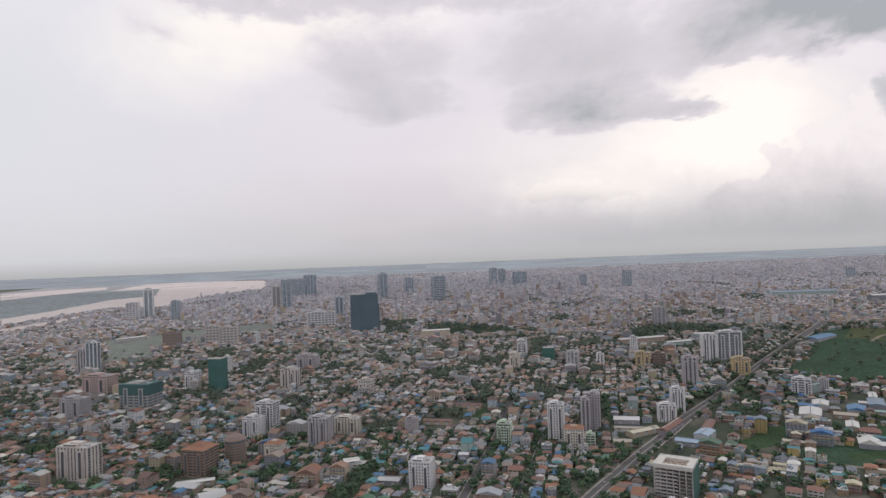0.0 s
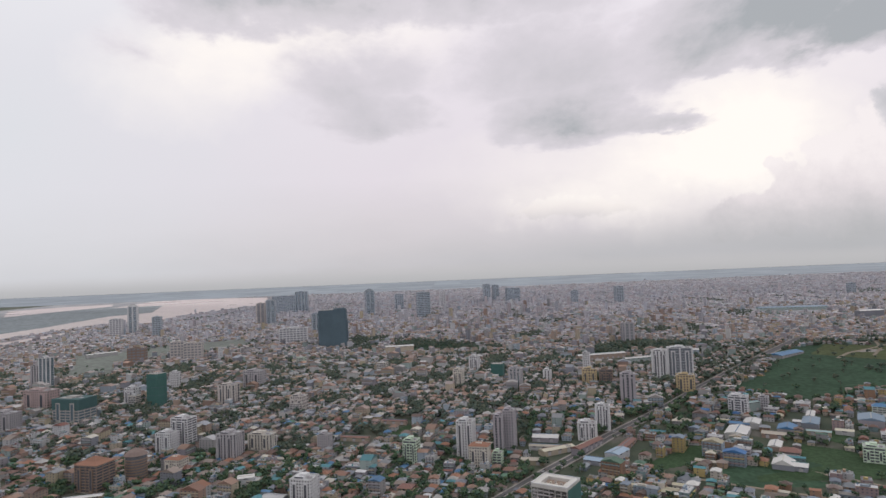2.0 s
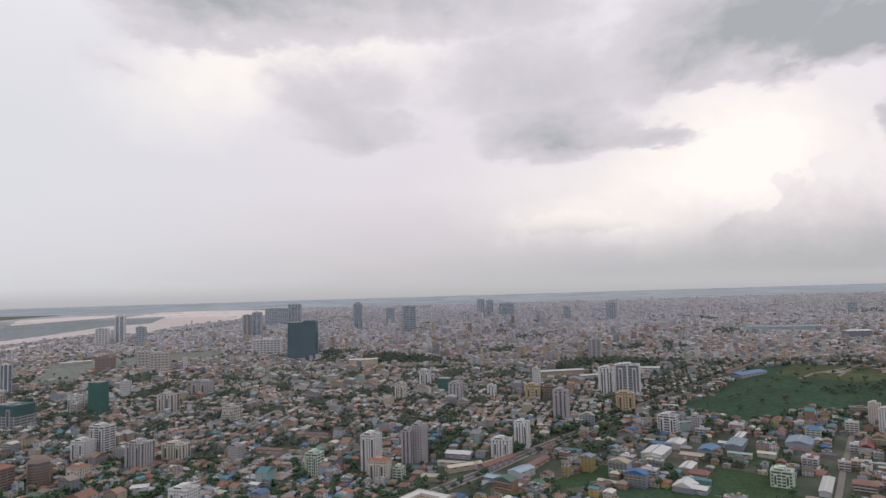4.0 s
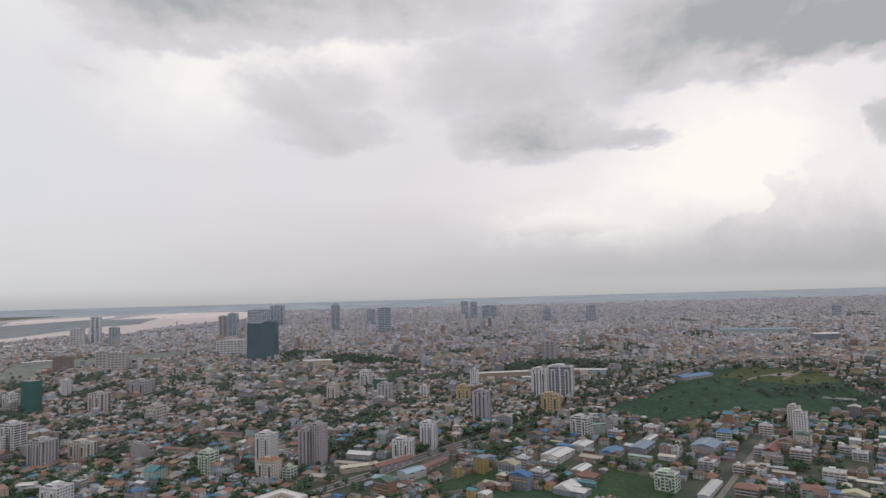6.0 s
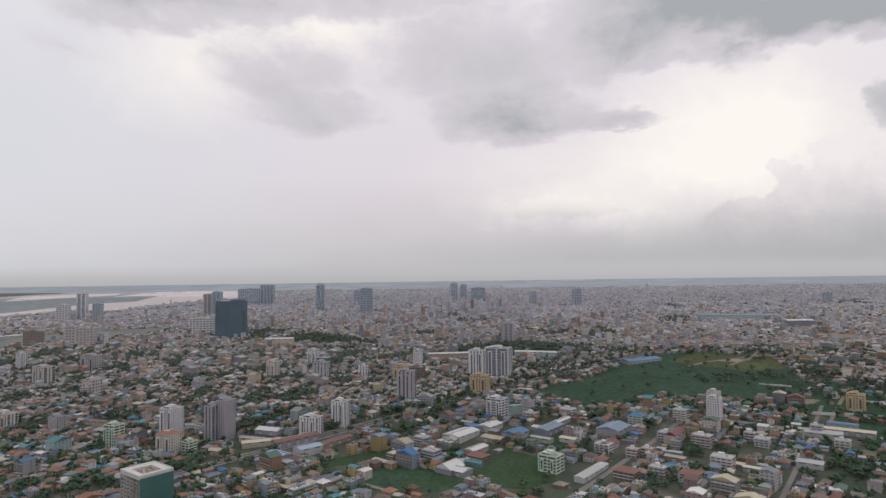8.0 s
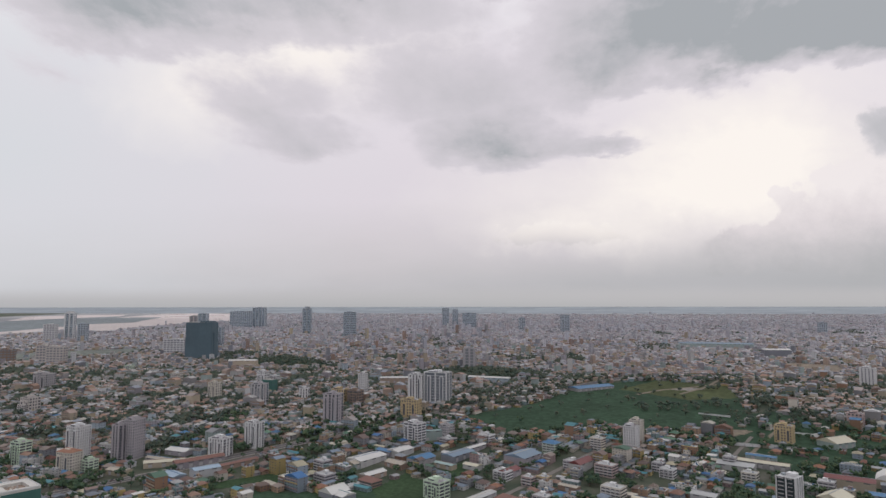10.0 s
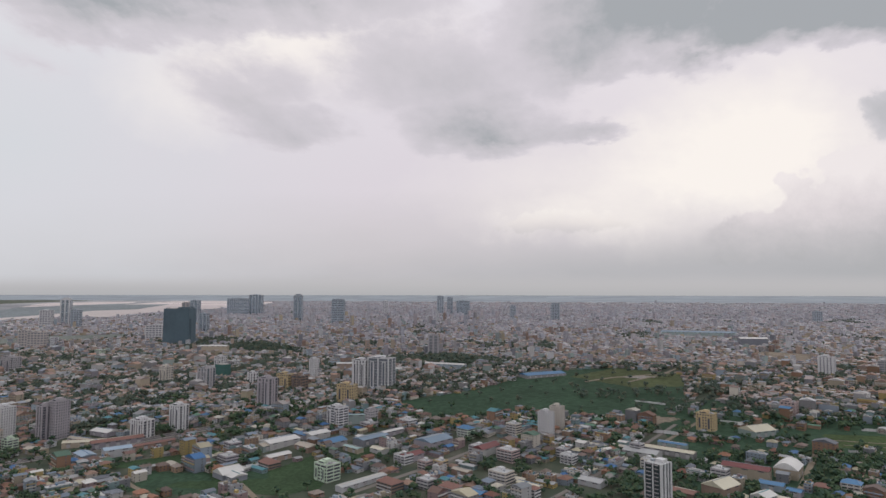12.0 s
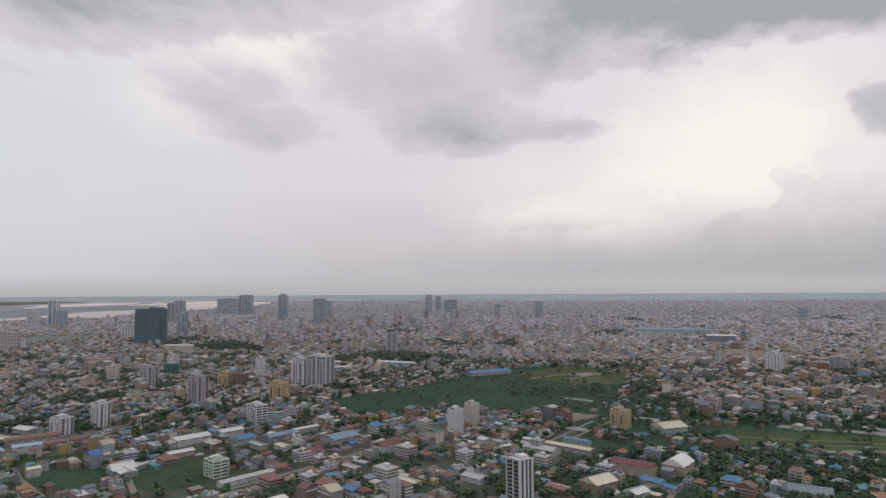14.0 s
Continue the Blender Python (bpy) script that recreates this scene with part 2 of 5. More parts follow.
def inside(poly, x, y):
    x, y = np.asarray(x, float), np.asarray(y, float)
    hit = np.zeros(np.broadcast(x, y).shape, bool)
    for (x0, y0), (x1, y1) in zip(poly, poly[1:] + poly[:1]):
        if y0 != y1:
            hit ^= ((y0 > y) != (y1 > y)) & (x < (x1 - x0) * (y - y0) / (y1 - y0) + x0)
    return hit


def fill(poly, step):
    a = np.array(poly, float)
    gx, gy = np.meshgrid(np.arange(a[:, 0].min(), a[:, 0].max(), step), np.arange(a[:, 1].min(), a[:, 1].max(), step))
    keep = inside(poly, gx + step / 2, gy + step / 2)
    return [(x, y, x + step, y + step) for x, y in zip(gx[keep], gy[keep])]


FIELD = [(618, 1075), (735, 1175), (800, 1290), (860, 1390), (1004, 1450), (1129, 1380), (1105, 1250), (1068, 1110), (997, 1015), (900, 1022), (825, 1040), (690, 985)]
MEADOW = [(1200, 924), (1211, 979), (1300, 978), (1382, 968), (1500, 960), (1480, 905), (1355, 913), (1300, 909)]
DENSE = [(1138, 1146), (1197, 1071), (1308, 1027), (1418, 1048), (1720, 1180), (1720, 1500), (1171, 1500)]
PADDOCK = [(440, 668), (545, 662), (500, 735), (425, 728)]
PADDOCK_B = [(512, 712), (578, 690), (566, 748), (520, 745)]
AIRFIELD = [(-711, 1381), (-790, 1560), (-900, 1750), (-806, 1772), (-720, 1878), (-512, 1990), (-425, 1833), (-600, 1660), (-690, 1560), (-600, 1410)]
GARDENS = [[(430, 800), (496, 840), (489, 810), (437, 766)],
           [(578, 773), (630, 759), (611, 732), (565, 734)],
           [(477, 701), (575, 728), (615, 693), (600, 678), (470, 685)],
           [(554, 750), (579, 809), (621, 773), (631, 697), (578, 690)],
           [(617, 819), (644, 854), (663, 831), (637, 792)],
           [(362, 750), (429, 796), (472, 806), (435, 750), (371, 728)],
           [(47, 905), (84, 947), (101, 910), (71, 890)],
           [(507, 712), (493, 733), (520, 742), (550, 698), (532, 683)]]
EARTHWORK = [(1331, 1675), (1438, 1560), (1494, 1724), (1402, 1770)]
PLOT = [(1060, 985), (1150, 960), (1215, 1030), (1215, 1110), (1090, 1110)]
PARK = [(10, 1600), (270, 1545), (290, 1590), (60, 1800), (-10, 1800)]
PARK_B = [(480, 1440), (760, 1470), (790, 1530), (600, 1600), (470, 1520)]
RIVER = [(-2024, 4038), (-2168, 4887), (-1927, 5054), (-1577, 4945), (-1217, 4745), (-925, 3630), (-1065, 3332), (-1170, 3062), (-1126, 2665), (-1359, 2731), (-1443, 2462), (-1476, 2190), (-1645, 2443), (-1601, 2733), (-1599, 3216), (-1454, 3375), (-1748, 4146)]

tagged(sheet("field_grass", fill(FIELD, 6), 0.10, M["grass"], "wide green field of rough grass", "field"), kind="structure")
sheet("dry_field", fill([(905, 1330), (1004, 1445), (1125, 1378), (1105, 1260), (1010, 1235)], 6), 0.16, M["dry_grass"], "yellowish dry grass at the field's end", "field")
sheet("green_belt", fill([(1015, 925), (1100, 900), (1330, 900), (1560, 985), (1660, 1170), (1250, 1210), (1085, 1140), (1005, 1040)], 6), 0.06, M["grass"], "green belt of rough grass and scrub", "field")
# grey streets, coloured pale enough to lift the gaps as haze would
sheet("city_paving", fill([(-3000, 1500), (4500, 1500), (4500, 5000), (-3000, 5000)], 100), 0.05, M["street"], "grey paved streets and yards of the denser city", "paving")
sheet("city_paving", fill([(-2500, 1000), (400, 1000), (400, 1500), (-2500, 1500)], 50), 0.05, M["street"], "grey paved streets and yards of the denser city", "paving")
sheet("green_belt", fill([(985, 690), (1330, 660), (1700, 900), (1700, 1000), (1560, 985), (1330, 900), (1100, 900), (1015, 925)], 6), 0.05, M["grass"], "dark green gardens and scrub between scattered houses", "field")
sheet("bare_patch", fill([(1000, 1335), (1040, 1360), (1075, 1350), (1040, 1325)], 5), 0.22, M["paving"], "pale bare patch in the field", "field")
sheet("bare_patch", fill([(960, 1010), (1010, 1040), (1050, 1030), (1000, 990)], 5), 0.16, M["dry"], "bare earth at the field's edge", "field")
sheet("meadow_grass", fill(MEADOW, 4), 0.10, M["meadow"], "yellowish green meadow with worn strips", "field")
sheet("paddock_grass", fill(PADDOCK, 4), 0.10, M["grass"], "dark green vacant plot", "field")
sheet("paddock_grass", fill(PADDOCK_B, 4), 0.10, M["grass"], "dark green vacant plot", "field")
sheet("plot_grass", fill(PLOT, 6), 0.10, M["grass"], "overgrown green plots", "field")
for k, garden in enumerate(GARDENS):
    sheet("garden_grass", fill(garden, 3), 0.18 + 0.04 * k, M["plot"], "bright green vacant plot between the houses", "field")
sheet("airfield_grass", fill(AIRFIELD, 10), 0.10, M["open_ground"], "open dull grey-green ground", "field")
sheet("earthwork", fill(EARTHWORK, 8), 0.10, M["dry"], "bare ochre building ground", "earthwork")
sheet("park_grass", fill(PARK, 10), 0.10, M["grass"], "park ground under trees", "park")
sheet("park_grass", fill(PARK_B, 10), 0.10, M["grass"], "park ground under trees", "park")

# ---- roads ----
ROADS = []


def road(name, points, width, mat, label, kerb=2.5, median=0.0):
    line = []
    for (x0, y0), (x1, y1) in zip(points, points[1:]):
        count = max(1, int(math.hypot(x1 - x0, y1 - y0) / 15))
        line += [(x0 + (x1 - x0) * k / count, y0 + (y1 - y0) * k / count) for k in range(count)]
        ROADS.append((x0, y0, x1, y1, width / 2 + kerb))
    line.append(points[-1])
    p = np.array(line, float)
    along = np.gradient(p, axis=0)
    along /= np.linalg.norm(along, axis=1)[:, None]
    side = np.stack([along[:, 1], -along[:, 0]], 1)

    def strip(part_name, a, b, lift, mat, text, category):
        left, right = p + side * a, p + side * b
        both = np.stack([left, right], 1).reshape(-1, 2)
        top = np.column_stack([both, land(both[:, 1]) + lift])
        low = top - (0, 0, lift + 0.5)
        k, m = len(p), len(top)
        verts = np.concatenate([top, low])
        faces = [(2 * i, 2 * i + 1, 2 * i + 3, 2 * i + 2) for i in range(k - 1)]
        faces += [(2 * i, 2 * i + 2, m + 2 * i + 2, m + 2 * i) for i in range(k - 1)]
        faces += [(2 * i + 3, 2 * i + 1, m + 2 * i + 1, m + 2 * i + 3) for i in range(k - 1)]
        tagged(new(part_name, mesh_of(part_name, verts, faces, mat)), text, category, kind="structure")

    strip(name, -width / 2, width / 2, 0.30, mat, label, "road")
    if kerb:
        strip("pavement", -width / 2 - kerb, -width / 2, 0.48, M["paving"], "pale pavement with a raised kerb", "pavement")
        strip("pavement", width / 2, width / 2 + kerb, 0.48, M["paving"], "pale pavement with a raised kerb", "pavement")
    if median:
        strip("median", -median / 2, median / 2, 0.50, M["paving"], "raised strip along the middle of the boulevard", "median")


road("boulevard", [(90, 530), (170, 637), (256, 745), (357, 862), (477, 981), (646, 1166), (836, 1368)], 14, M["asphalt"], "broad grey boulevard running between the roofs", 2.5, 1.4)
road("street", [(0, 540), (30, 637), (56, 724), (88, 831), (127, 974)], 8, M["asphalt"], "grey street lined with trees", 1.5)
road("street", [(60, 560), (112, 708), (149, 823)], 5, M["asphalt"], "narrow grey side street", 1.0)
road("street", [(560, 540), (673, 709), (719, 781), (795, 893), (838, 955)], 6.5, M["dust"], "dusty pale street between shop houses", 0)
road("street", [(800, 610), (877, 737), (1034, 1000)], 5, M["dust"], "dusty pale street", 0)
road("lane", [(1045, 600), (1095, 750), (1135, 829), (1156, 868), (1180, 914)], 6, M["dry"], "unpaved ochre lane", 0)
road("lane", [(995, 905), (1041, 976), (1090, 1050)], 5, M["dry"], "straight pale earth road", 0)
road("lane", [(385, 719), (440, 680), (499, 644), (560, 600)], 5, M["dry"], "earth track", 0)
road("lane", [(505, 745), (548, 700), (590, 655)], 6, M["dry"], "curved earth track across the vacant plots", 0)
road("lane", [(930, 1280), (985, 1330), (1060, 1370), (1140, 1420)], 7, M["dry"], "earth track across the field", 0)
road("lane", [(1010, 1290), (1080, 1370), (1130, 1460)], 6, M["dry"], "earth track across the field", 0)
road("lane", [(1206, 952), (1260, 945), (1330, 946), (1400, 938)], 2.2, M["dry"], "worn earth track along the meadow", 0)
road("lane", [(1216, 932), (1290, 926), (1360, 930)], 1.8, M["dry"], "worn earth track along the meadow", 0)
road("avenue", [(836, 1368), (1000, 1540), (1290, 1640)], 16, M["asphalt"], "distant grey avenue", 3)

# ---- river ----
# two sheets of land whose pale colour imitates horizon haze
sheet("plain", fill([(-9000, 5010), (12000, 5010), (12000, 9300), (-9000, 9300)], 300), 0.3, M["plain"], "flat far plain, its colour paled and blued for haze", "plain")
sheet("plain", fill([(-30000, 9300), (30000, 9300), (30000, 30000), (-30000, 30000)], 900), 0.3, M["far_plain"], "land at the horizon, coloured palest for haze", "plain")
sheet("river", fill(RIVER, 12), 0.3, M["water"], "broad pale river under the overcast sky", "river")
sheet("river", fill([(-1360, 1985), (-1284, 2200), (-1300, 2480), (-1330, 2560), (-1370, 2350), (-1430, 2110)], 10), 0.3, M["water"], "narrow pale side channel", "river")
sheet("river", fill([(-2330, 3463), (-2270, 3880), (-2170, 4291), (-2354, 4656), (-2643, 4520), (-2808, 4175)], 16), 0.3, M["water"], "far pale arm of the river", "river")
sheet("island", fill([(-1655, 2450), (-1611, 2733), (-1609, 3216), (-1464, 3375), (-1758, 4140), (-2034, 4030), (-2180, 4280), (-2280, 3870), (-2340, 3450), (-1950, 2850)], 20), 0.2, M["island"], "low wooded island in the river, blue-grey for haze", "island")

# ---- clouds ----
def eased(n, value, low, high, top=1.0):
    node = n.add("ShaderNodeMapRange", interpolation_type="SMOOTHSTEP")
    for key, given in (("Value", value), ("From Min", low), ("From Max", high), ("To Max", top)):
        n.put(node, key, given)
    return node.outputs[0]


def ragged(n, vector, spots, steps):
    """Soft spots whose rims are torn at several scales: (noise scale, reach)."""
    bent = vector
    for scale, reach in steps:
        curl = n.vec("SUBTRACT", n.noise(vector, scale, 5.0, 0.55, "Color"), (0.5, 0.5, 0.5))
        bent = n.vec("ADD", bent, n.vec("MULTIPLY", curl, reach))
    bent = n.vec("MULTIPLY", bent, (1, 1, 0))
    return soft_sum(n, bent, spots)


def far_sky():
    """The bright gap under the overcast, the heaped cloud beside it and the rain haze below, on an upright sheet far out."""
    made = bpy.data.materials.new("far_sky")
    made.use_nodes = True
    n = Nodes(made.node_tree)
    split = n.add("ShaderNodeSeparateXYZ")
    n.put(split, 0, n.add("ShaderNodeTexCoord").outputs["Object"])
    flat = n.add("ShaderNodeCombineXYZ")
    n.put(flat, 0, n.math("MULTIPLY_ADD", split.outputs[0], 1 / 3956, -505 / 3956))
    n.put(flat, 1, n.math("MULTIPLY_ADD", split.outputs[2], 1 / 3956, -194 / 3956))
    at, level = flat.outputs[0], n.math("MULTIPLY_ADD", split.outputs[2], 1 / 3956, -194 / 3956)
    streak = n.noise(n.vec("MULTIPLY", at, (1.0, 3.0, 1.0)), 5.0, 6.0, 0.6)
    sky = n.ramp(n.math("ADD", level, n.math("MULTIPLY_ADD", streak, 0.05, 0.175)), HAZE)
    cool = ragged(n, at, [((-0.95, 0.25, 0), (0.80, 0.55, 1), 0.9)], [(2.5, (0.4, 0.3, 0))])
    sky = n.mix(n.math("MULTIPLY", cool, 1.0, clamp=True), sky, (0.685, 0.715, 0.755))
    lift = ragged(n, at, [((0.40, 0.215, 0), (0.26, 0.11, 1), 0.75), ((0.27, 0.165, 0), (0.44, 0.12, 1), 0.62), ((0.122, 0.115, 0), (0.17, 0.05, 1), 0.35),
                          ((-0.278, 0.415, 0), (0.30, 0.13, 1), 0.75), ((-0.504, 0.365, 0), (0.22, 0.12, 1), 0.5), ((0.421, 0.305, 0), (0.34, 0.11, 1), 0.4)],
                  [(3.0, (0.20, 0.12, 0)), (11.0, (0.11, 0.07, 0)), (40.0, (0.03, 0.02, 0))])
    lift = n.math("MULTIPLY", lift, n.math("MULTIPLY_ADD", n.noise(n.vec("MULTIPLY", at, (1.0, 2.0, 1.0)), 8.0, 7.0, 0.6), 0.9, 0.6))
    sky = n.mix(n.math("MULTIPLY", lift, 1.15, clamp=True), sky, (1.0, 0.94, 0.895))
    # small pale puffs low in the gap, each with a grey foot
    puff = ragged(n, at, [((0.108, 0.112, 0), (0.085, 0.030, 1), 1.0), ((0.055, 0.107, 0), (0.045, 0.02, 1), 0.8), ((0.175, 0.103, 0), (0.065, 0.02, 1), 0.7)], [(14.0, (0.12, 0.06, 0)), (45.0, (0.06, 0.04, 0))])
    sky = n.mix(eased(n, puff, 0.12, 0.55, 0.42), sky, n.ramp(level, [(0.092, (0.60, 0.575, 0.585)), (0.108, (0.86, 0.80, 0.77)), (0.125, (1.0, 0.95, 0.90))]))
    # the heaped cloud, pale above and grey below
    heap = ragged(n, at, [((0.665, 0.12, 0), (0.25, 0.135, 1), 1.2), ((0.555, 0.185, 0), (0.075, 0.055, 1), 0.8), ((0.50, 0.140, 0), (0.09, 0.045, 1), 0.65),
                          ((0.44, 0.080, 0), (0.20, 0.05, 1), 0.65), ((0.70, 0.20, 0), (0.15, 0.12, 1), 1.0)], [(9.0, (0.10, 0.10, 0)), (19.0, (0.09, 0.09, 0))])
    body = n.math("ADD", level, n.math("MULTIPLY", n.noise(at, 13.0, 7.0, 0.65), 0.17))
    tone = n.ramp(body, [(0.10, (0.50, 0.49, 0.505)), (0.15, (0.62, 0.59, 0.61)), (0.20, (0.76, 0.705, 0.725)), (0.27, (0.90, 0.84, 0.845))])
    sky = n.mix(eased(n, heap, 0.21, 0.36, 0.88), sky, tone)
    dim = ragged(n, at, [((0.55, 0.030, 0), (0.55, 0.075, 1), 0.62), ((0.119, 0.030, 0), (0.40, 0.05, 1), 0.25), ((0.64, 0.070, 0), (0.34, 0.07, 1), 0.3)], [(5.0, (0.16, 0.05, 0))])
    sky = n.mix(n.math("MULTIPLY", dim, 1.0, clamp=True), sky, (0.42, 0.43, 0.445))
    glow, seen, both, out = (n.add(k) for k in ("ShaderNodeEmission", "ShaderNodeBsdfTransparent", "ShaderNodeMixShader", "ShaderNodeOutputMaterial"))
    n.put(glow, "Color", sky)
    n.put(both, 0, eased(n, level, 0.0, 0.03))
    n.tree.links.new(seen.outputs[0], both.inputs[1])
    n.tree.links.new(glow.outputs[0], both.inputs[2])
    n.tree.links.new(both.outputs[0], out.inputs[0])
    verts = [(-7000, 4000, 190), (8000, 4000, 190), (8000, 4000, 4200), (-7000, 4000, 4200)]
    tagged(new("backdrop", mesh_of("far_sky", verts, [(0, 1, 2, 3)], made)), "bright gap in the overcast beside a heaped cloud", "sky", kind="structure")


far_sky()


def small_cloud():
    """A dark scrap of cloud that hangs before the heaped one, on a sheet with its own glow."""
    made = bpy.data.materials.new("dark_vapour")
    made.use_nodes = True
    n = Nodes(made.node_tree)
    split = n.add("ShaderNodeSeparateXYZ")
    n.put(split, 0, n.add("ShaderNodeTexCoord").outputs["Object"])
    flat = n.add("ShaderNodeCombineXYZ")
    n.put(flat, 0, split.outputs[0])
    n.put(flat, 1, split.outputs[2])
    thick = ragged(n, flat.outputs[0], [((0, 0, 0), (170, 140, 1), 1.0), ((150, 40, 0), (190, 170, 1), 1.0), ((-40, 70, 0), (110, 110, 1), 0.6)], [(0.006, (150, 130, 0)), (0.02, (70, 60, 0))])
    self_glow, seen, both, out = (n.add(k) for k in ("ShaderNodeEmission", "ShaderNodeBsdfTransparent", "ShaderNodeMixShader", "ShaderNodeOutputMaterial"))
    n.put(self_glow, "Color", n.ramp(thick, [(0.15, (0.72, 0.69, 0.72)), (0.5, (0.62, 0.605, 0.64)), (1.0, (0.52, 0.52, 0.55))]))
    n.put(both, 0, eased(n, thick, 0.10, 0.50, 0.9))
    n.tree.links.new(seen.outputs[0], both.inputs[1])
    n.tree.links.new(self_glow.outputs[0], both.inputs[2])
    n.tree.links.new(both.outputs[0], out.inputs[0])
    xs, zs = np.linspace(-450, 550, 9), np.linspace(-330, 360, 7)
    verts = [(x, 20 * math.sin(x / 90) * math.cos(z / 70), z) for z in zs for x in xs]
    faces = [(j * 9 + i, j * 9 + i + 1, j * 9 + i + 10, j * 9 + i + 9) for j in range(6) for i in range(8)]
    it = new("backdrop", mesh_of("dark_cloud", verts, faces, made))
    it.location = (2347, 2970, 923)
    tagged(it, "small dark cloud before a heaped pale one", "clouds", kind="structure")


small_cloud()


def cloud_deck():
    """The ragged underside of the overcast: a thin sloping sheet whose own glow stands for daylight above."""
    made = bpy.data.materials.new("cloud_vapour")
    made.use_nodes = True
    n = Nodes(made.node_tree)
    where = n.add("ShaderNodeTexCoord").outputs["Object"]
    scaled = n.vec("MULTIPLY", where, (1.0, 0.6, 0.0))
    thick = ragged(n, where, [
        ((-326, 1601, 0), (430, 230, 1), 1.7), ((-759, 1797, 0), (150, 170, 1), 0.5), ((311, 1610, 0), (471, 170, 1), 1.2), ((1080, 1729, 0), (410, 370, 1), 2.2),
        ((1318, 1962, 0), (190, 150, 1), 0.8), ((1501, 1778, 0), (400, 250, 1), 2.3), ((1800, 1720, 0), (420, 260, 1), 2.0), ((952, 1985, 0), (230, 200, 1), 0.7), ((-136, 2090, 0), (350, 420, 1), 1.0),
        ((-68, 2317, 0), (290, 200, 1), 0.6), ((585, 2100, 0), (450, 500, 1), 0.95), ((676, 2376, 0), (470, 235, 1), 1.2), ((1035, 2394, 0), (200, 95, 1), 0.8),
        ((339, 1913, 0), (451, 330, 1), 0.45), ((443, 1400, 0), (1700, 230, 1), 2.0)],
        [(0.0030, (300, 380, 0)), (0.011, (130, 170, 0))])
    wisp = n.noise(scaled, 0.0065, 6.0, 0.6)
    body = n.math("MULTIPLY", thick, n.math("MULTIPLY_ADD", wisp, 1.1, 0.45))
    grey = n.ramp(n.math("MULTIPLY", body, 0.5), [(0.06, (0.75, 0.705, 0.76)), (0.30, (0.665, 0.63, 0.68)), (0.55, (0.575, 0.555, 0.595)), (0.90, (0.365, 0.39, 0.415))])
    self_glow, seen, both, out = (n.add(k) for k in ("ShaderNodeEmission", "ShaderNodeBsdfTransparent", "ShaderNodeMixShader", "ShaderNodeOutputMaterial"))
    n.put(self_glow, "Color", grey)
    n.put(both, 0, eased(n, body, 0.08, 0.62, 0.92))
    n.tree.links.new(seen.outputs[0], both.inputs[1])
    n.tree.links.new(self_glow.outputs[0], both.inputs[2])
    n.tree.links.new(both.outputs[0], out.inputs[0])
    xs, ys = np.linspace(-2600, 3600, 32), np.linspace(900, 3000, 12)
    verts = [(x, y, 1365 - 0.25 * y + 12 * math.sin(x / 260) * math.cos(y / 190)) for y in ys for x in xs]
    faces = [(j * 32 + i, j * 32 + i + 1, j * 32 + i + 33, j * 32 + i + 32) for j in range(11) for i in range(31)]
    mesh = mesh_of("cloud_deck", verts, faces, made)
    mesh.polygons.foreach_set("use_smooth", [True] * len(mesh.polygons))
    tagged(new("backdrop", mesh), "ragged grey rain clouds under a bright overcast", "clouds", kind="structure")


cloud_deck()

# ---- building kit ----


def box(bm, x0, y0, z0, x1, y1, z1):
    made = bmesh.ops.create_cube(bm, size=1)["verts"]
    for v in made:
        v.co = ((x0 + x1) / 2 + v.co.x * (x1 - x0), (y0 + y1) / 2 + v.co.y * (y1 - y0), (z0 + z1) / 2 + v.co.z * (z1 - z0))
    return made


def frustum(bm, cx, cy, z0, z1, w0, d0, w1, d1):
    made = box(bm, cx - 0.5, cy - 0.5, z0, cx + 0.5, cy + 0.5, z1)
    for v in made:
        w, d = (w1, d1) if v.co.z > (z0 + z1) / 2 else (w0, d0)
        v.co.x, v.co.y = cx + (v.co.x - cx) * w, cy + (v.co.y - cy) * d
    return made


def part(name, bm, mat, parent, label=""):
    mesh = bpy.data.meshes.new(name)
    bm.to_mesh(mesh)
    bm.free()
    mesh.materials.append(mat)
    ob = new(name, mesh)
    ob.parent = parent
    return tagged(ob, label)


def piece(name, mat, parent, *boxes, label=""):
    bm = bmesh.new()
    for b in boxes:
        box(bm, *b)
    return part(name, bm, mat, parent, label)


TAKEN = []


def stand(name, x, y, turn, label, category, group="", reach=0.0):
    ob = new(name)
    if len(label.split()) < 4:
        label += " above the low houses"
    ob.matrix_world = pose(x, y, float(land(y)), 0, 0, turn)
    if reach:
        TAKEN.append((x, y, reach))
    return tagged(ob, label, category, group)


PALE_ROOF = material("pale_roof_screed", [(0.50, 0.49, 0.46)], 0.85, tone=0.4)


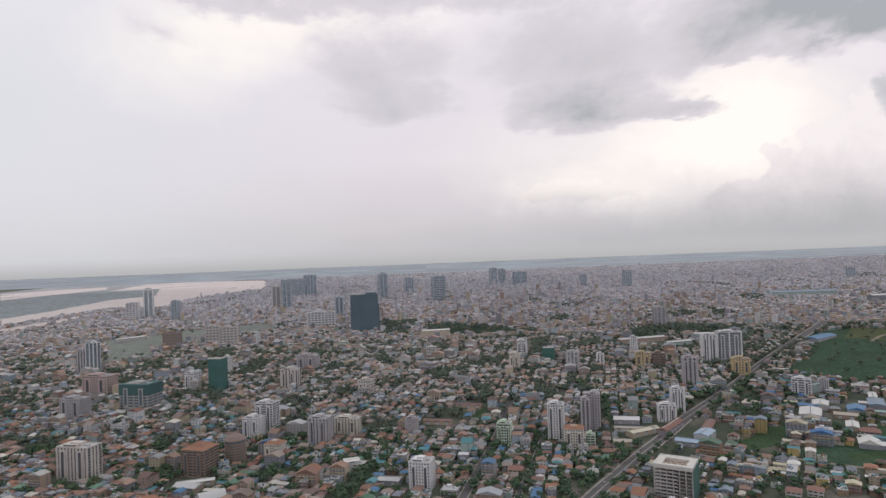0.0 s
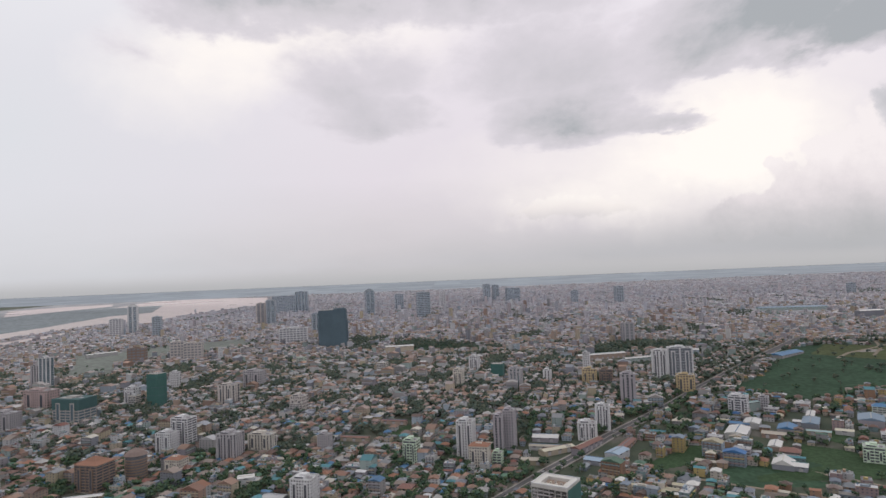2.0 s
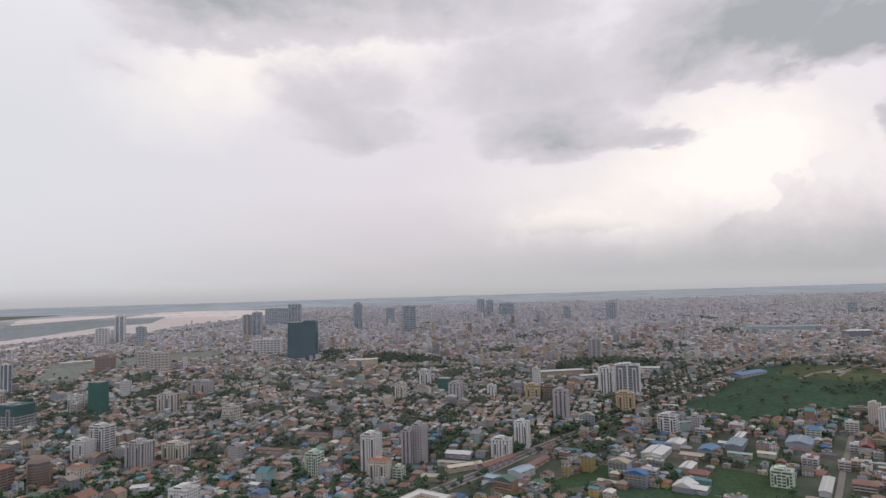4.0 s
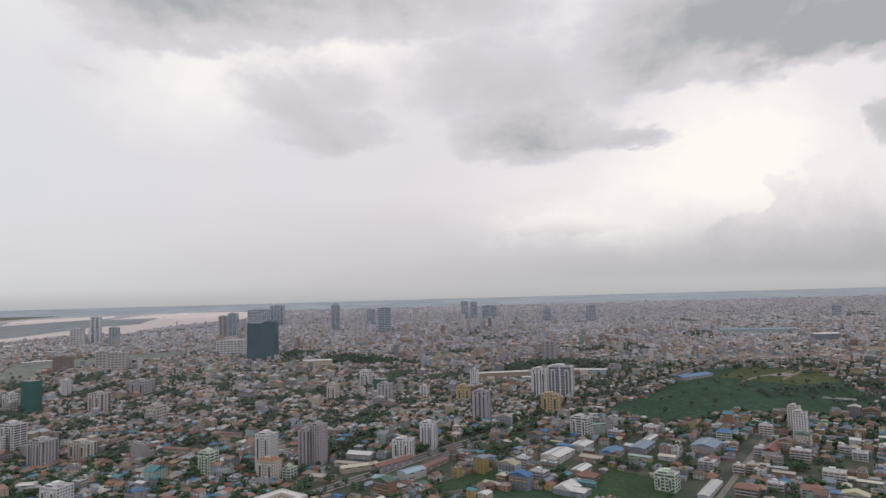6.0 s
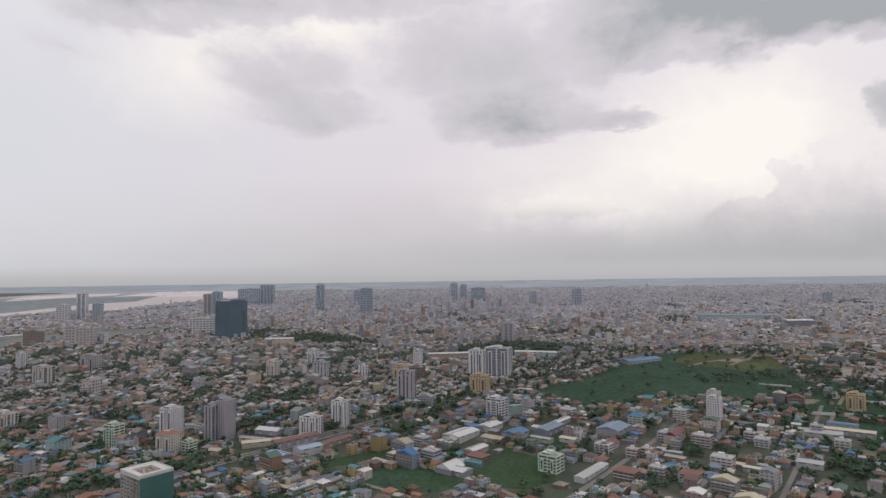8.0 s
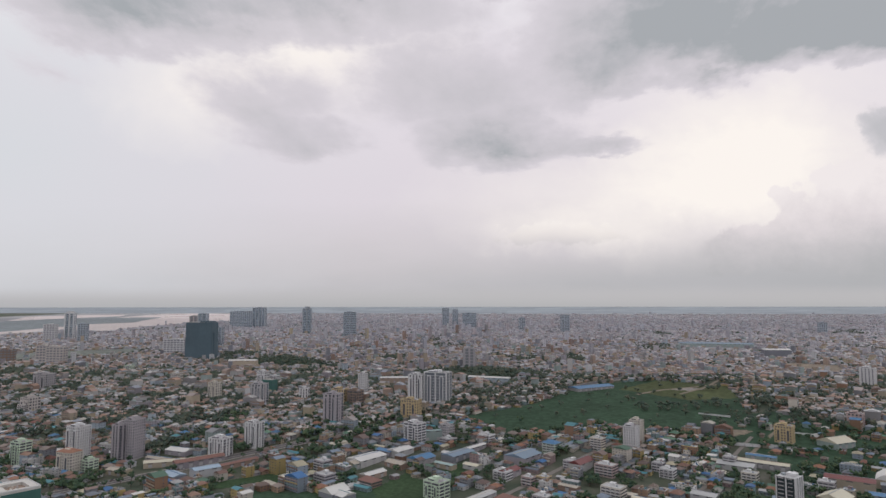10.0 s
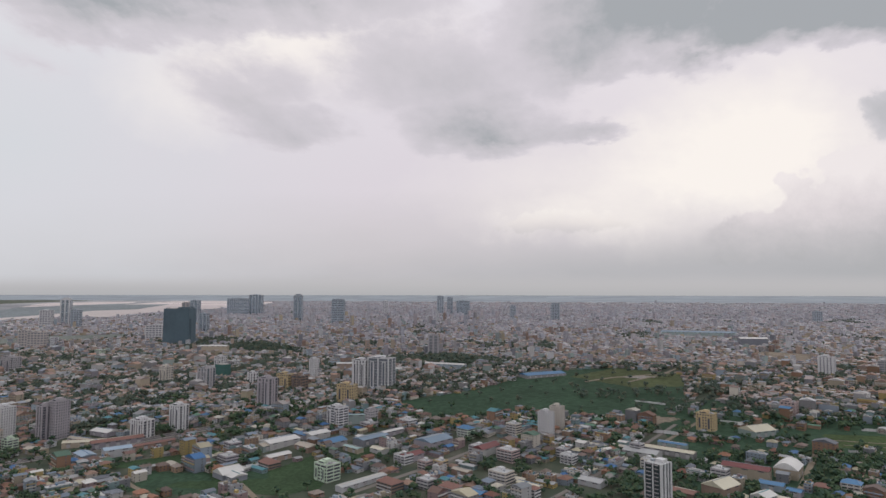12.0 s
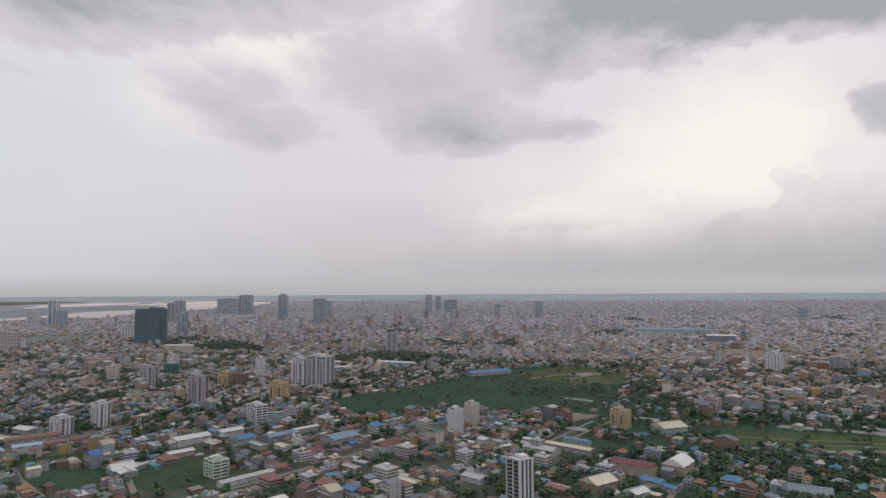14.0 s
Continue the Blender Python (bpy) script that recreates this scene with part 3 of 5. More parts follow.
def tower(x, y, w, d, h, turn, mat, label, style="grid", name="apartment_tower", floor=3.4, core="glass", top="plain"):
    """A storeyed block: glazed core, a slab for each storey, upright piers, parapet and roof house. x, y: middle of its plan."""
    it = stand(name, x, y, turn, label, "building", reach=max(w, d) * 0.62)
    far = 3.0 if y > 1500 else 1.4 if y > 1000 else 1.0
    count = max(2, round(h / (floor * min(far, 2))))
    step = h / count
    # beyond y 1400 dark glazing swaps to the haze-lightened colour
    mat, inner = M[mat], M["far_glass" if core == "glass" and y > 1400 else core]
    a, b = w / 2, d / 2
    piece("foundation", M["concrete"], it, (-a, -b, -6, a, b, 0.3))
    if style == "net":
        bm = bmesh.new()
        frustum(bm, 0, 0, 0.3, h, w, d, w * 0.97, d * 0.97)
        part("scaffold_netting", bm, mat, it)
        for k in range(1, count, 3 if mat != M["net"] else 99):
            piece("scaffold_band", M["net"], it, (-a - 0.15, -b - 0.15, k * step, a + 0.15, b + 0.15, k * step + 0.35))
        piece("roof_slab", M["concrete"], it, (-a * 0.9, -b * 0.9, h - 0.2, a * 0.9, b * 0.9, h + 0.5))
        for sx in (-0.7, -0.2, 0.35, 0.75):
            piece("column_stub", M["concrete"], it, (sx * a - 0.6, -b * 0.5, h, sx * a + 0.6, -b * 0.5 + 1.2, h + 3.5))
        if h > 90:
            piece("hoist_shaft", mat, it, (a * 0.97, -b * 0.6, 0.3, a * 1.06, b * 0.2, h * 0.72))
            piece("top_formwork", mat, it, (a * 0.1, -b * 0.9, h, a * 0.9, b * 0.6, h + 4.0))
        return it
    if style == "frame":
        for k in range(count + 1):
            piece("floor_slab", M["concrete"], it, (-a, -b, k * step, a, b, k * step + 0.45))
        nx, ny = max(3, round(w / 6)), max(3, round(d / 6))
        for i in range(nx + 1):
            for j in range(ny + 1):
                if i in (0, nx) or j in (0, ny):
                    px, py = -a + 0.5 + i * (w - 1) / nx, -b + 0.5 + j * (d - 1) / ny
                    piece("column", M["concrete"], it, (px - 0.45, py - 0.45, 0.4, px + 0.45, py + 0.45, h))
        piece("lift_core", M["concrete"], it, (a * 0.3, b * 0.3, 0.4, a * 0.6, b * 0.6, h))
        piece("roof_court", M["brown"], it, (-a * 0.62, -b * 0.58, h + 0.45, a * 0.62, b * 0.58, h + 0.6))
        for sx0, sy0, sx1, sy1 in ((-a, -b, a, -b * 0.58), (-a, b * 0.58, a, b), (-a, -b * 0.58, -a * 0.62, b * 0.58), (a * 0.62, -b * 0.58, a, b * 0.58)):
            piece("roof_ring", PALE_ROOF, it, (sx0, sy0, h + 0.45, sx1, sy1, h + 3.4))
        for k in range(6):
            sx = -a * 0.5 + k * a * 0.2
            piece("court_wall", M["cream"] if k % 2 else M["concrete"], it, (sx, -b * 0.3 + (k % 3) * b * 0.2, h + 0.6, sx + 1.6, -b * 0.2 + (k % 3) * b * 0.2, h + 2.4))
        for sx0, sy0, sx1, sy1 in ((-a, -b, a, -b + 0.4), (-a, b - 0.4, a, b), (-a, -b + 0.4, -a + 0.4, b - 0.4), (a - 0.4, -b + 0.4, a, b - 0.4)):
            piece("parapet", M["white"], it, (sx0, sy0, h + 3.4, sx1, sy1, h + 4.4))
        piece("scaffold_netting", M["bright_net"], it, (a + 0.3, -b, 0.3, a + 0.45, b, h + 1.5), label="green scaffold net over one side")
        for k in range(count):
            piece("infill_wall", M["grey"], it, (-a + 2, -b + 0.6, k * step + 0.45, a * 0.2, -b + 0.8, k * step + 1.4))
        return it
    inset = 0.5
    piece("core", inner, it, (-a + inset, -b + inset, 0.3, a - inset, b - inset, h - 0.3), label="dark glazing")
    deep = {"grid": 0.42, "band": 0.36, "stripe": 0.16, "curtain": 0.12}[style]
    for k in range(count):
        piece("spandrel", mat, it, (-a + 0.12, -b + 0.12, k * step + (0.3 if k == 0 else 0), a - 0.12, b - 0.12, k * step + step * deep))
    pier = {"grid": (3.4, 1.5), "band": (9.0, 0.9), "stripe": (5.2, 2.6), "curtain": (13.0, 1.8)}[style]
    for length, along_x in ((w, True), (d, False)):
        m = max(2, round(length / (pier[0] * far)))
        for k in range(m + 1):
            p = -length / 2 + pier[1] * min(far, 1.6) / 2 + k * (length - pier[1] * min(far, 1.6)) / m
            half = pier[1] * min(far, 1.6) / 2
            if along_x:
                piece("pier", mat, it, (p - half, -b, 0.3, p + half, -b + 0.7, h))
                piece("pier", mat, it, (p - half, b - 0.7, 0.3, p + half, b, h))
            elif 0 < k < m:
                piece("pier", mat, it, (-a, p - half, 0.3, -a + 0.7, p + half, h))
                piece("pier", mat, it, (a - 0.7, p - half, 0.3, a, p + half, h))
    if y < 1300 and w > 17:
        for cx in (-0.27 * w, 0.27 * w):
            wide = w * (0.10 if style == "grid" else 0.08)
            for sy in (-1, 1):
                y0, y1 = sorted((sy * (b - 0.2), sy * (b + 1.1)))
                bay = piece("bay", mat, it, (cx - wide, y0, 0.3, cx + wide, y1, h - step * 0.9))
                y0, y1 = sorted((sy * (b + 1.0), sy * (b + 1.16)))
                piece("bay_glazing", inner, bay, (cx - wide * 0.55, y0, step, cx + wide * 0.55, y1, h - step * 1.3))
    piece("roof_slab", M["flat"], it, (-a + 0.2, -b + 0.2, h - 0.3, a - 0.2, b - 0.2, h + 0.1))
    for x0, y0, x1, y1 in ((-a, -b, a, -b + 0.35), (-a, b - 0.35, a, b), (-a, -b + 0.35, -a + 0.35, b - 0.35), (a - 0.35, -b + 0.35, a, b - 0.35)):
        piece("parapet", mat, it, (x0, y0, h, x1, y1, h + 1.3))
    if top == "plain":
        penthouse = piece("penthouse", mat, it, (-a * 0.72, -b * 0.66, h + 0.1, a * 0.2, b * 0.7, h + 2.7))
        piece("penthouse_glazing", inner, penthouse, (-a * 0.66, -b * 0.66 - 0.08, h + 0.8, a * 0.14, -b * 0.66 + 0.1, h + 2.2))
    piece("roof_house", mat, it, (-a * 0.35, -b * 0.4, h + 0.1, a * 0.3, b * 0.35, h + 4.6))
    piece("water_tank", M["grey"], it, (a * 0.45, -b * 0.3, h + 0.1, a * 0.75, b * 0.05, h + 2.4))
    if top == "tiered":
        bm = bmesh.new()
        frustum(bm, 0, 0, h + 1.3, h + 4.5, w + 1.5, d + 1.5, w * 0.55, d * 0.55)
        frustum(bm, 0, 0, h + 4.5, h + 8.5, w * 0.6, d * 0.6, 1.0, 1.0)
        part("tiled_roof", bm, M["tile"], it, "stepped orange-brown tiled roof")
    if top == "hip":
        bm = bmesh.new()
        frustum(bm, 0, 0, h + 1.3, h + 5.0, w + 1.2, d + 1.2, w * 0.5, 0.6)
        part("tiled_roof", bm, M["tile"], it, "brown tiled hipped roof")
    if top == "crown":
        piece("crown", mat, it, (-a * 0.8, -b * 0.8, h + 1.3, a * 0.8, b * 0.8, h + 6), (-a * 0.5, -b * 0.5, h + 6, a * 0.5, b * 0.5, h + 10))
    return it


def hall(x, y, w, d, h, turn, mat, label, rise=0.16, curved=False):
    """A long shed: walls, pitched or arched sheet roof, ridge cap and big doors."""
    it = stand("warehouse", x, y, turn, label, "warehouse", reach=max(w, d) * 0.6)
    a, b = w / 2, d / 2
    piece("wall", M["wall_one"], it, (-a, -b, -5, a, b, h))
    bm = bmesh.new()
    top = d * rise
    if curved:
        steps = 10
        ring = [(-b - 0.6 + (d + 1.2) * k / steps, h + top * math.sin(math.pi * k / steps)) for k in range(steps + 1)]
        rows = [[bm.verts.new((s * (a + 0.5), yy, zz)) for yy, zz in ring] for s in (-1, 1)]
        for k in range(steps):
            bm.faces.new((rows[0][k], rows[1][k], rows[1][k + 1], rows[0][k + 1]))
        for row in rows:
            bm.faces.new(row)
    else:
        frustum(bm, 0, 0, h, h + top, w + 1.2, d + 1.2, w + 1.2, 0.3)
    part("roof", bm, mat, it)
    if not curved:
        piece("ridge_cap", M["metal_one"], it, (-a, -0.5, h + top - 0.05, a, 0.5, h + top + 0.2))
    for k in range(max(1, int(w / 12))):
        px = -a + (k + 0.5) * w / max(1, int(w / 12))
        piece("sliding_door", M["grey"], it, (px - 2, -b - 0.12, 0, px + 2, -b + 0.05, 4))
        piece("window_strip", M["glass"], it, (px - 3, -b - 0.08, h - 1.6, px + 3, -b + 0.05, h - 0.7))
    return it


def round_tower(x, y, r, h, label):
    """A drum of storeys under a low dome."""
    it = stand("apartment_tower", x, y, 0, label, "building", reach=r * 1.3)

    def drum(name, r0, r1, z0, z1, mat):
        bm = bmesh.new()
        bmesh.ops.create_cone(bm, cap_ends=True, segments=16, radius1=r0, radius2=r1, depth=z1 - z0, matrix=Matrix.Translation((0, 0, (z0 + z1) / 2)))
        part(name, bm, mat, it)

    drum("core", r - 1.0, r - 1.0, -6, h, M["glass"])
    for k in range(int(h / 3.3)):
        drum("balcony_ring", r, r, k * 3.3 + 0.2, k * 3.3 + 1.7, M["brown"])
    for k, (r0, r1, z0, z1) in enumerate(((r + 0.6, r * 0.92, 0, 1.6), (r * 0.92, r * 0.7, 1.6, 4.2), (r * 0.7, r * 0.35, 4.2, 6.2), (r * 0.35, 0.5, 6.2, 8.2))):
        drum("dome_tier", r0, r1, h + z0, h + z1, M["tile"])
    return it


# ---- landmark blocks, west of the boulevard ----
tower(-417, 750, 45, 22, 38, -16, "beige", "pale beige block of flats with dark upright window bays", "stripe")
tower(-274, 745, 32, 28, 30, -16, "brown", "brown block under a stepped orange tiled roof", "band", top="tiered")
round_tower(-242, 777, 13, 29, "round-shouldered brown block with a domed tiled roof")
tower(-194, 781, 21, 18, 20, -16, "cream", "small cream block with an orange roof", "grid", top="hip")
tower(-244, 868, 24, 20, 27, -16, "white", "white balconied block of flats", "grid")
tower(-231, 890, 28, 20, 40, -16, "white", "tall white slab of flats with banded windows", "band")
tower(-146, 833, 27, 24, 34, -16, "grey", "grey tower with pale upright strips", "stripe")
tower(-115, 868, 35, 16, 20, -16, "cream", "long cream building with ochre bays and a green roof", "stripe")
tower(-245, 1110, 30, 22, 32, -16, "beige", "beige tower with dark window bays", "stripe")
tower(-374, 1115, 25, 22, 56, -16, "bright_net", "tower wrapped in green scaffold net", "net", name="netted_tower")
tower(-398, 1245, 16, 14, 32, -16, "white", "slim white tower", "grid")
tower(-425, 1131, 20, 18, 29, -16, "white", "small white tower", "grid")
half_net = tower(-475, 1040, 54, 36, 36, -16, "concrete", "wide unfinished block, its upper floors wrapped in dark green net", "band", name="netted_tower", core="net")
piece("scaffold_netting", M["green_net"], half_net, (-27.6, -18.6, 21, 27.6, 18.6, 38), label="dark green scaffold net")
tower(-587, 1128, 54, 26, 32, -16, "pink", "broad pink brick block", "grid")
tower(-690, 1300, 22, 18, 62, -16, "white", "tall dark green glass tower with white corners", "curtain", core="net")
tower(-712, 1306, 18, 18, 46, -16, "grey", "grey twin tower with dark bays", "stripe")
tower(-560, 1000, 40, 22, 28, -16, "grey", "grey office block", "grid")
tower(-105, 1042, 23, 20, 25, -16, "beige", "stained beige block", "grid")
tower(-237, 1232, 38, 22, 31, -16, "grey", "grey slab block", "grid")
tower(-11, 670, 24, 20, 29, -16, "white", "white block of flats with rows of small windows", "grid")
tower(-26, 854, 16, 14, 20, -16, "grey", "small blue-grey block", "grid")
tower(163, 806, 21, 19, 46, -16, "white", "slim white tower with rows of small windows", "grid")
tower(207, 826, 13, 18, 44, -16, "mauve", "dark half of a grey twin tower", "stripe")
tower(221, 833, 15, 20, 49, -16, "mauve", "grey twin tower with pale blank sides", "grid")
tower(178, 772, 24, 17, 24, -16, "cream", "cream block with a red-brown roof", "grid", top="hip")
tower(200, 779, 12, 14, 13, -16, "mint", "low grey-green annexe", "band")
tower(94, 795, 18, 16, 28, -16, "mint", "pale green block", "band")
tower(243, 616, 37, 32, 31, -33, "concrete", "unfinished concrete frame with open floors and a netted side", "frame", name="concrete_frame", floor=3.6)
tower(327, 855, 25, 18, 22, -16, "white", "white block of flats with wide balconies", "stripe")
tower(357, 891, 20, 16, 33, -16, "white", "white tower with black glazed bays", "stripe")
tower(429, 1014, 24, 20, 46, -16, "mauve", "mauve-grey tower", "stripe")
tower(262, 1126, 23, 20, 37, -16, "grey", "dark tower with blue glass sides", "stripe", core="blue_glass")
tower(161, 1162, 18, 16, 31, -16, "cream", "slim cream tower", "grid")
tower(196, 1296, 20, 16, 30, -16, "white", "white block with a green netted base", "grid")
tower(238, 1228, 24, 18, 27, -16, "bright_net", "block wrapped in green scaffold net", "net", name="netted_tower")
tower(326, 1175, 15, 13, 21, -16, "white", "small white block with black bays", "stripe")
tower(416, 1250, 14, 14, 36, -16, "white", "slim white tower", "grid")
tower(399, 1152, 26, 16, 25, -16, "yellow", "ochre block", "grid")
tower(428, 1148, 24, 18, 24, -16, "brown", "brick-orange block under construction", "band")
tower(534, 1172, 28, 20, 49, -16, "white", "white tower of flats with upright bays", "stripe")
tower(571, 1169, 44, 24, 54, -16, "white", "broad blue-grey glazed slab of flats with pale upright strips", "curtain", core="slab_glass")
tower(541, 1068, 29, 18, 27, -16, "yellow", "ochre yellow office block", "grid")
tower(569, 938, 26, 18, 25, -33, "white", "white six-storey block with dark window rows", "band")
tower(613, 952, 14, 14, 18, -33, "grey", "plain grey-white cube of a building", "grid")
tower(593, 1575, 27, 22, 49, 10, "grey", "grey slab with dark joints", "stripe")

# ---- landmark blocks, east ----
tower(872, 962, 16, 13, 29, -33, "cream", "cream hotel wing with small windows", "grid")
tower(857, 915, 17, 13, 33, -33, "white", "white hotel tower with small windows", "grid")


DARK_GLASS = material("black_green_glazing", [(0.045, 0.06, 0.065)], 0.25, tone=0.2, bump=0)


def slender_tower(x, y, w, h, turn, label):
    """A slim tower: glazed core, balconies up one side, white ribs with dark slots up the other, and a stepped top."""
    it = stand("apartment_tower", x, y, turn, label, "building", reach=w * 0.62)
    a, step = w / 2, 3.4
    piece("foundation", M["concrete"], it, (-a, -a, -6, a, a, 0.3))
    piece("core", DARK_GLASS, it, (-a + 0.5, -a + 0.5, 0.3, a - 0.5, a - 0.5, h), label="dark glazing")
    for k in range(1, int(h / step) + 1):
        piece("balcony", M["grey"], it, (-a * 0.78, -a - 0.7, k * step - 0.15, -a * 0.22, -a + 0.6, k * step + 0.45))
        piece("balcony", M["grey"], it, (a * 0.16, -a - 0.4, k * step - 0.15, a * 0.62, -a + 0.6, k * step + 0.3))
    for x0, x1 in ((-1.0, -0.9), (-0.06, 0.06), (0.84, 1.0)):
        piece("rib", M["white"], it, (a * x0, -a - 0.3, 0.3, a * x1, -a + 0.7, h + 1.2))
    for y0, y1 in ((-1.0, -0.74), (-0.46, -0.14), (0.14, 0.34), (0.66, 0.9)):
        piece("rib", M["white"], it, (a - 0.7, a * y0, 0.3, a + 0.25, a * y1, h + 0.8))
    for y0, y1 in ((-0.98, -0.5), (-0.1, 0.3), (0.6, 0.98)):
        piece("rib", M["white"], it, (-a - 0.2, a * y0, 0.3, -a + 0.7, a * y1, h))
    piece("back_wall", M["grey"], it, (-a, a - 0.6, 0.3, a, a, h))
    piece("roof_slab", M["flat"], it, (-a + 0.3, -a + 0.3, h, a - 0.3, a - 0.3, h + 0.3))
    piece("roof_house", M["white"], it, (-a * 0.2, -a * 0.2, h + 0.3, a * 0.7, a * 0.6, h + 3.2))
    piece("water_tank", M["steel"], it, (-a * 0.7, -a * 0.3, h + 0.3, -a * 0.35, a * 0.1, h + 2.2))
    return it


slender_tower(954, 677, 17.2, 48.5, -42, "tall dark glazed tower with grey balconies and white ribs")
tower(1069, 978, 22, 17, 22, -33, "yellow", "bright ochre block of flats", "grid")
tower(1396, 1405, 27, 22, 36, -33, "white", "white stepped block of flats", "stripe")
tower(1526, 1450, 32, 22, 23, -33, "grey", "pale grey block", "band")
tower(1206, 1072, 21, 18, 18, -33, "pink", "brick-pink block", "grid")
tower(627, 733, 22, 18, 17, -33, "mint", "pale green office block with a flat roof", "band")

# ---- skyline ----
# most towers here wear the haze-paled cladding and glazing
tower(-174, 1738, 77, 42, 100, 4, "net", "huge dark tower wrapped in netting", "net", name="netted_tower", floor=4)
tower(-291, 2070, 30, 24, 64, 10, "steel", "dark slab tower", "stripe", name="office_tower", core="blue_glass")
tower(-316, 1865, 82, 30, 40, 8, "white", "white podium blocks", "grid", name="office_tower")
tower(-184, 2640, 38, 34, 104, 15, "steel", "tall grey-blue glass tower", "stripe", name="office_tower", core="blue_glass", top="crown")
tower(48, 2480, 50, 36, 97, 15, "steel", "dark blue-green glass slab tower", "band", name="office_tower", core="blue_glass")
tower(-640, 3000, 110, 40, 78, 10, "steel", "wide grey slab", "grid", name="office_tower", core="blue_glass")
tower(-560, 3020, 62, 40, 95, 10, "steel", "grey tower", "stripe", name="office_tower", core="blue_glass")
tower(-545, 2440, 36, 28, 92, 10, "steel", "grey twin towers with notched tops", "stripe", name="office_tower", core="blue_glass")
tower(-588, 2452, 34, 28, 82, 10, "beige", "grey-beige twin tower", "stripe", name="office_tower")
tower(-1015, 2300, 34, 30, 98, 20, "white", "white riverside tower with a dark curved crest", "stripe", name="office_tower", core="blue_glass", top="crown")
tower(-870, 2180, 30, 26, 66, 15, "steel", "dark riverside tower", "grid", name="office_tower", core="blue_glass")
tower(-1040, 2230, 42, 26, 60, 15, "white", "pale riverside block", "grid", name="office_tower")
tower(-550, 1610, 36, 22, 43, 10, "beige", "beige slab of flats", "grid")
tower(-507, 1600, 46, 22, 40, 10, "beige", "beige slab of flats", "grid")
tower(-643, 1585, 42, 22, 35, 10, "brown", "brown slab of flats", "grid")
tower(345, 3190, 34, 34, 86, 10, "steel", "grey tower on the skyline", "grid", name="office_tower", core="blue_glass")
tower(392, 3200, 30, 30, 80, 10, "steel", "grey tower on the skyline", "grid", name="office_tower", core="blue_glass")
tower(470, 3110, 66, 36, 66, 10, "steel", "flat-topped grey tower on the skyline", "band", name="office_tower", core="blue_glass")
tower(906, 2780, 34, 30, 72, 10, "steel", "green-grey tower on the skyline", "grid", name="office_tower", core="blue_glass")
tower(724, 2850, 26, 24, 58, 10, "steel", "slim grey tower on the skyline", "grid", name="office_tower", core="blue_glass")
tower(1935, 2780, 26, 26, 44, 10, "steel", "dark grey block on the skyline", "grid", name="office_tower", core="blue_glass")
tower(120, 2960, 26, 24, 70, 10, "white", "pale slim tower on the skyline", "grid", name="office_tower")
tower(-80, 2900, 40, 30, 70, 10, "steel", "grey tower on the skyline", "grid", name="office_tower", core="blue_glass")

# ---- pale walls round the plots ----


def boundary_wall(x0, y0, x1, y1, high=3.6):
    long, turn = math.hypot(x1 - x0, y1 - y0), math.degrees(math.atan2(y1 - y0, x1 - x0))
    it = stand("boundary_wall", (x0 + x1) / 2, (y0 + y1) / 2, turn, "long pale wall round an overgrown plot", "wall", "walls round the plots", 0)
    count = max(2, round(long / 9))
    for k in range(count):
        piece("wall_panel", M["white"], it, (-long / 2 + k * long / count + 0.3, -0.15, -3, -long / 2 + (k + 1) * long / count - 0.3, 0.15, high))
        piece("wall_post", M["grey"], it, (-long / 2 + k * long / count - 0.3, -0.3, -3, -long / 2 + k * long / count + 0.3, 0.3, high + 0.5))
    return it


boundary_wall(946, 973, 1027, 949)
boundary_wall(1033, 949, 1052, 941)
boundary_wall(1268, 999, 1309, 991)
boundary_wall(1314, 990, 1346, 986, 2.8)
boundary_wall(1350, 985, 1390, 976)
boundary_wall(1210, 905, 1252, 902, 2.6)
boundary_wall(1258, 902, 1299, 901, 2.6)
boundary_wall(1306, 902, 1356, 907, 3.0)
boundary_wall(1033, 962, 1066, 945, 3.0)
boundary_wall(1098, 1023, 1122, 1010, 2.6)
boundary_wall(998, 1127, 1040, 1105, 2.6)

# ---- sheds and halls that stand out ----
BLUE = material("blue_sheet_roof", [(0.055, 0.165, 0.31)], 0.5, tone=0.3)
PALE = material("pale_sheet_roof", [(0.53, 0.53, 0.51)], 0.5, tone=0.3)
CREAM = material("cream_sheet_roof", [(0.50, 0.475, 0.37)], 0.5, tone=0.3)
MAROON = material("maroon_sheet_roof", [(0.15, 0.045, 0.045)], 0.5, tone=0.35)
SLATE = material("blue_grey_sheet_roof", [(0.15, 0.22, 0.29)], 0.5, tone=0.35)
TEAL = material("faded_teal_roof", [(0.26, 0.36, 0.35)], 0.5, tone=0.35)
ZINC = material("grey_sheet_roof", [(0.36, 0.37, 0.37)], 0.5, tone=0.35)
RUST = material("red_brown_tile_roof", [(0.20, 0.105, 0.085)], 0.7, tone=0.4)
TAN = material("tan_sheet_roof", [(0.36, 0.325, 0.27)], 0.7, tone=0.4)
PALE_BLUE = material("pale_blue_sheet_roof", [(0.27, 0.36, 0.45)], 0.5, tone=0.3)
hall(592, 850, 30, 22, 7, 57, BLUE, "warehouse with a bright blue sheet roof")
hall(524, 846, 44, 26, 7, 57, PALE, "large warehouse with a pale sheet roof", 0.1)
hall(560, 880, 30, 20, 7, 57, PALE, "warehouse with a pale sheet roof", 0.12)
hall(545, 792, 30, 14, 6, 57, PALE, "long shed with a pale roof")
hall(519, 725, 24, 22, 6, 57, PALE, "white gabled shed", 0.25)
hall(636, 872, 44, 20, 7, 57, SLATE, "long shed with a blue-grey roof", 0.1)
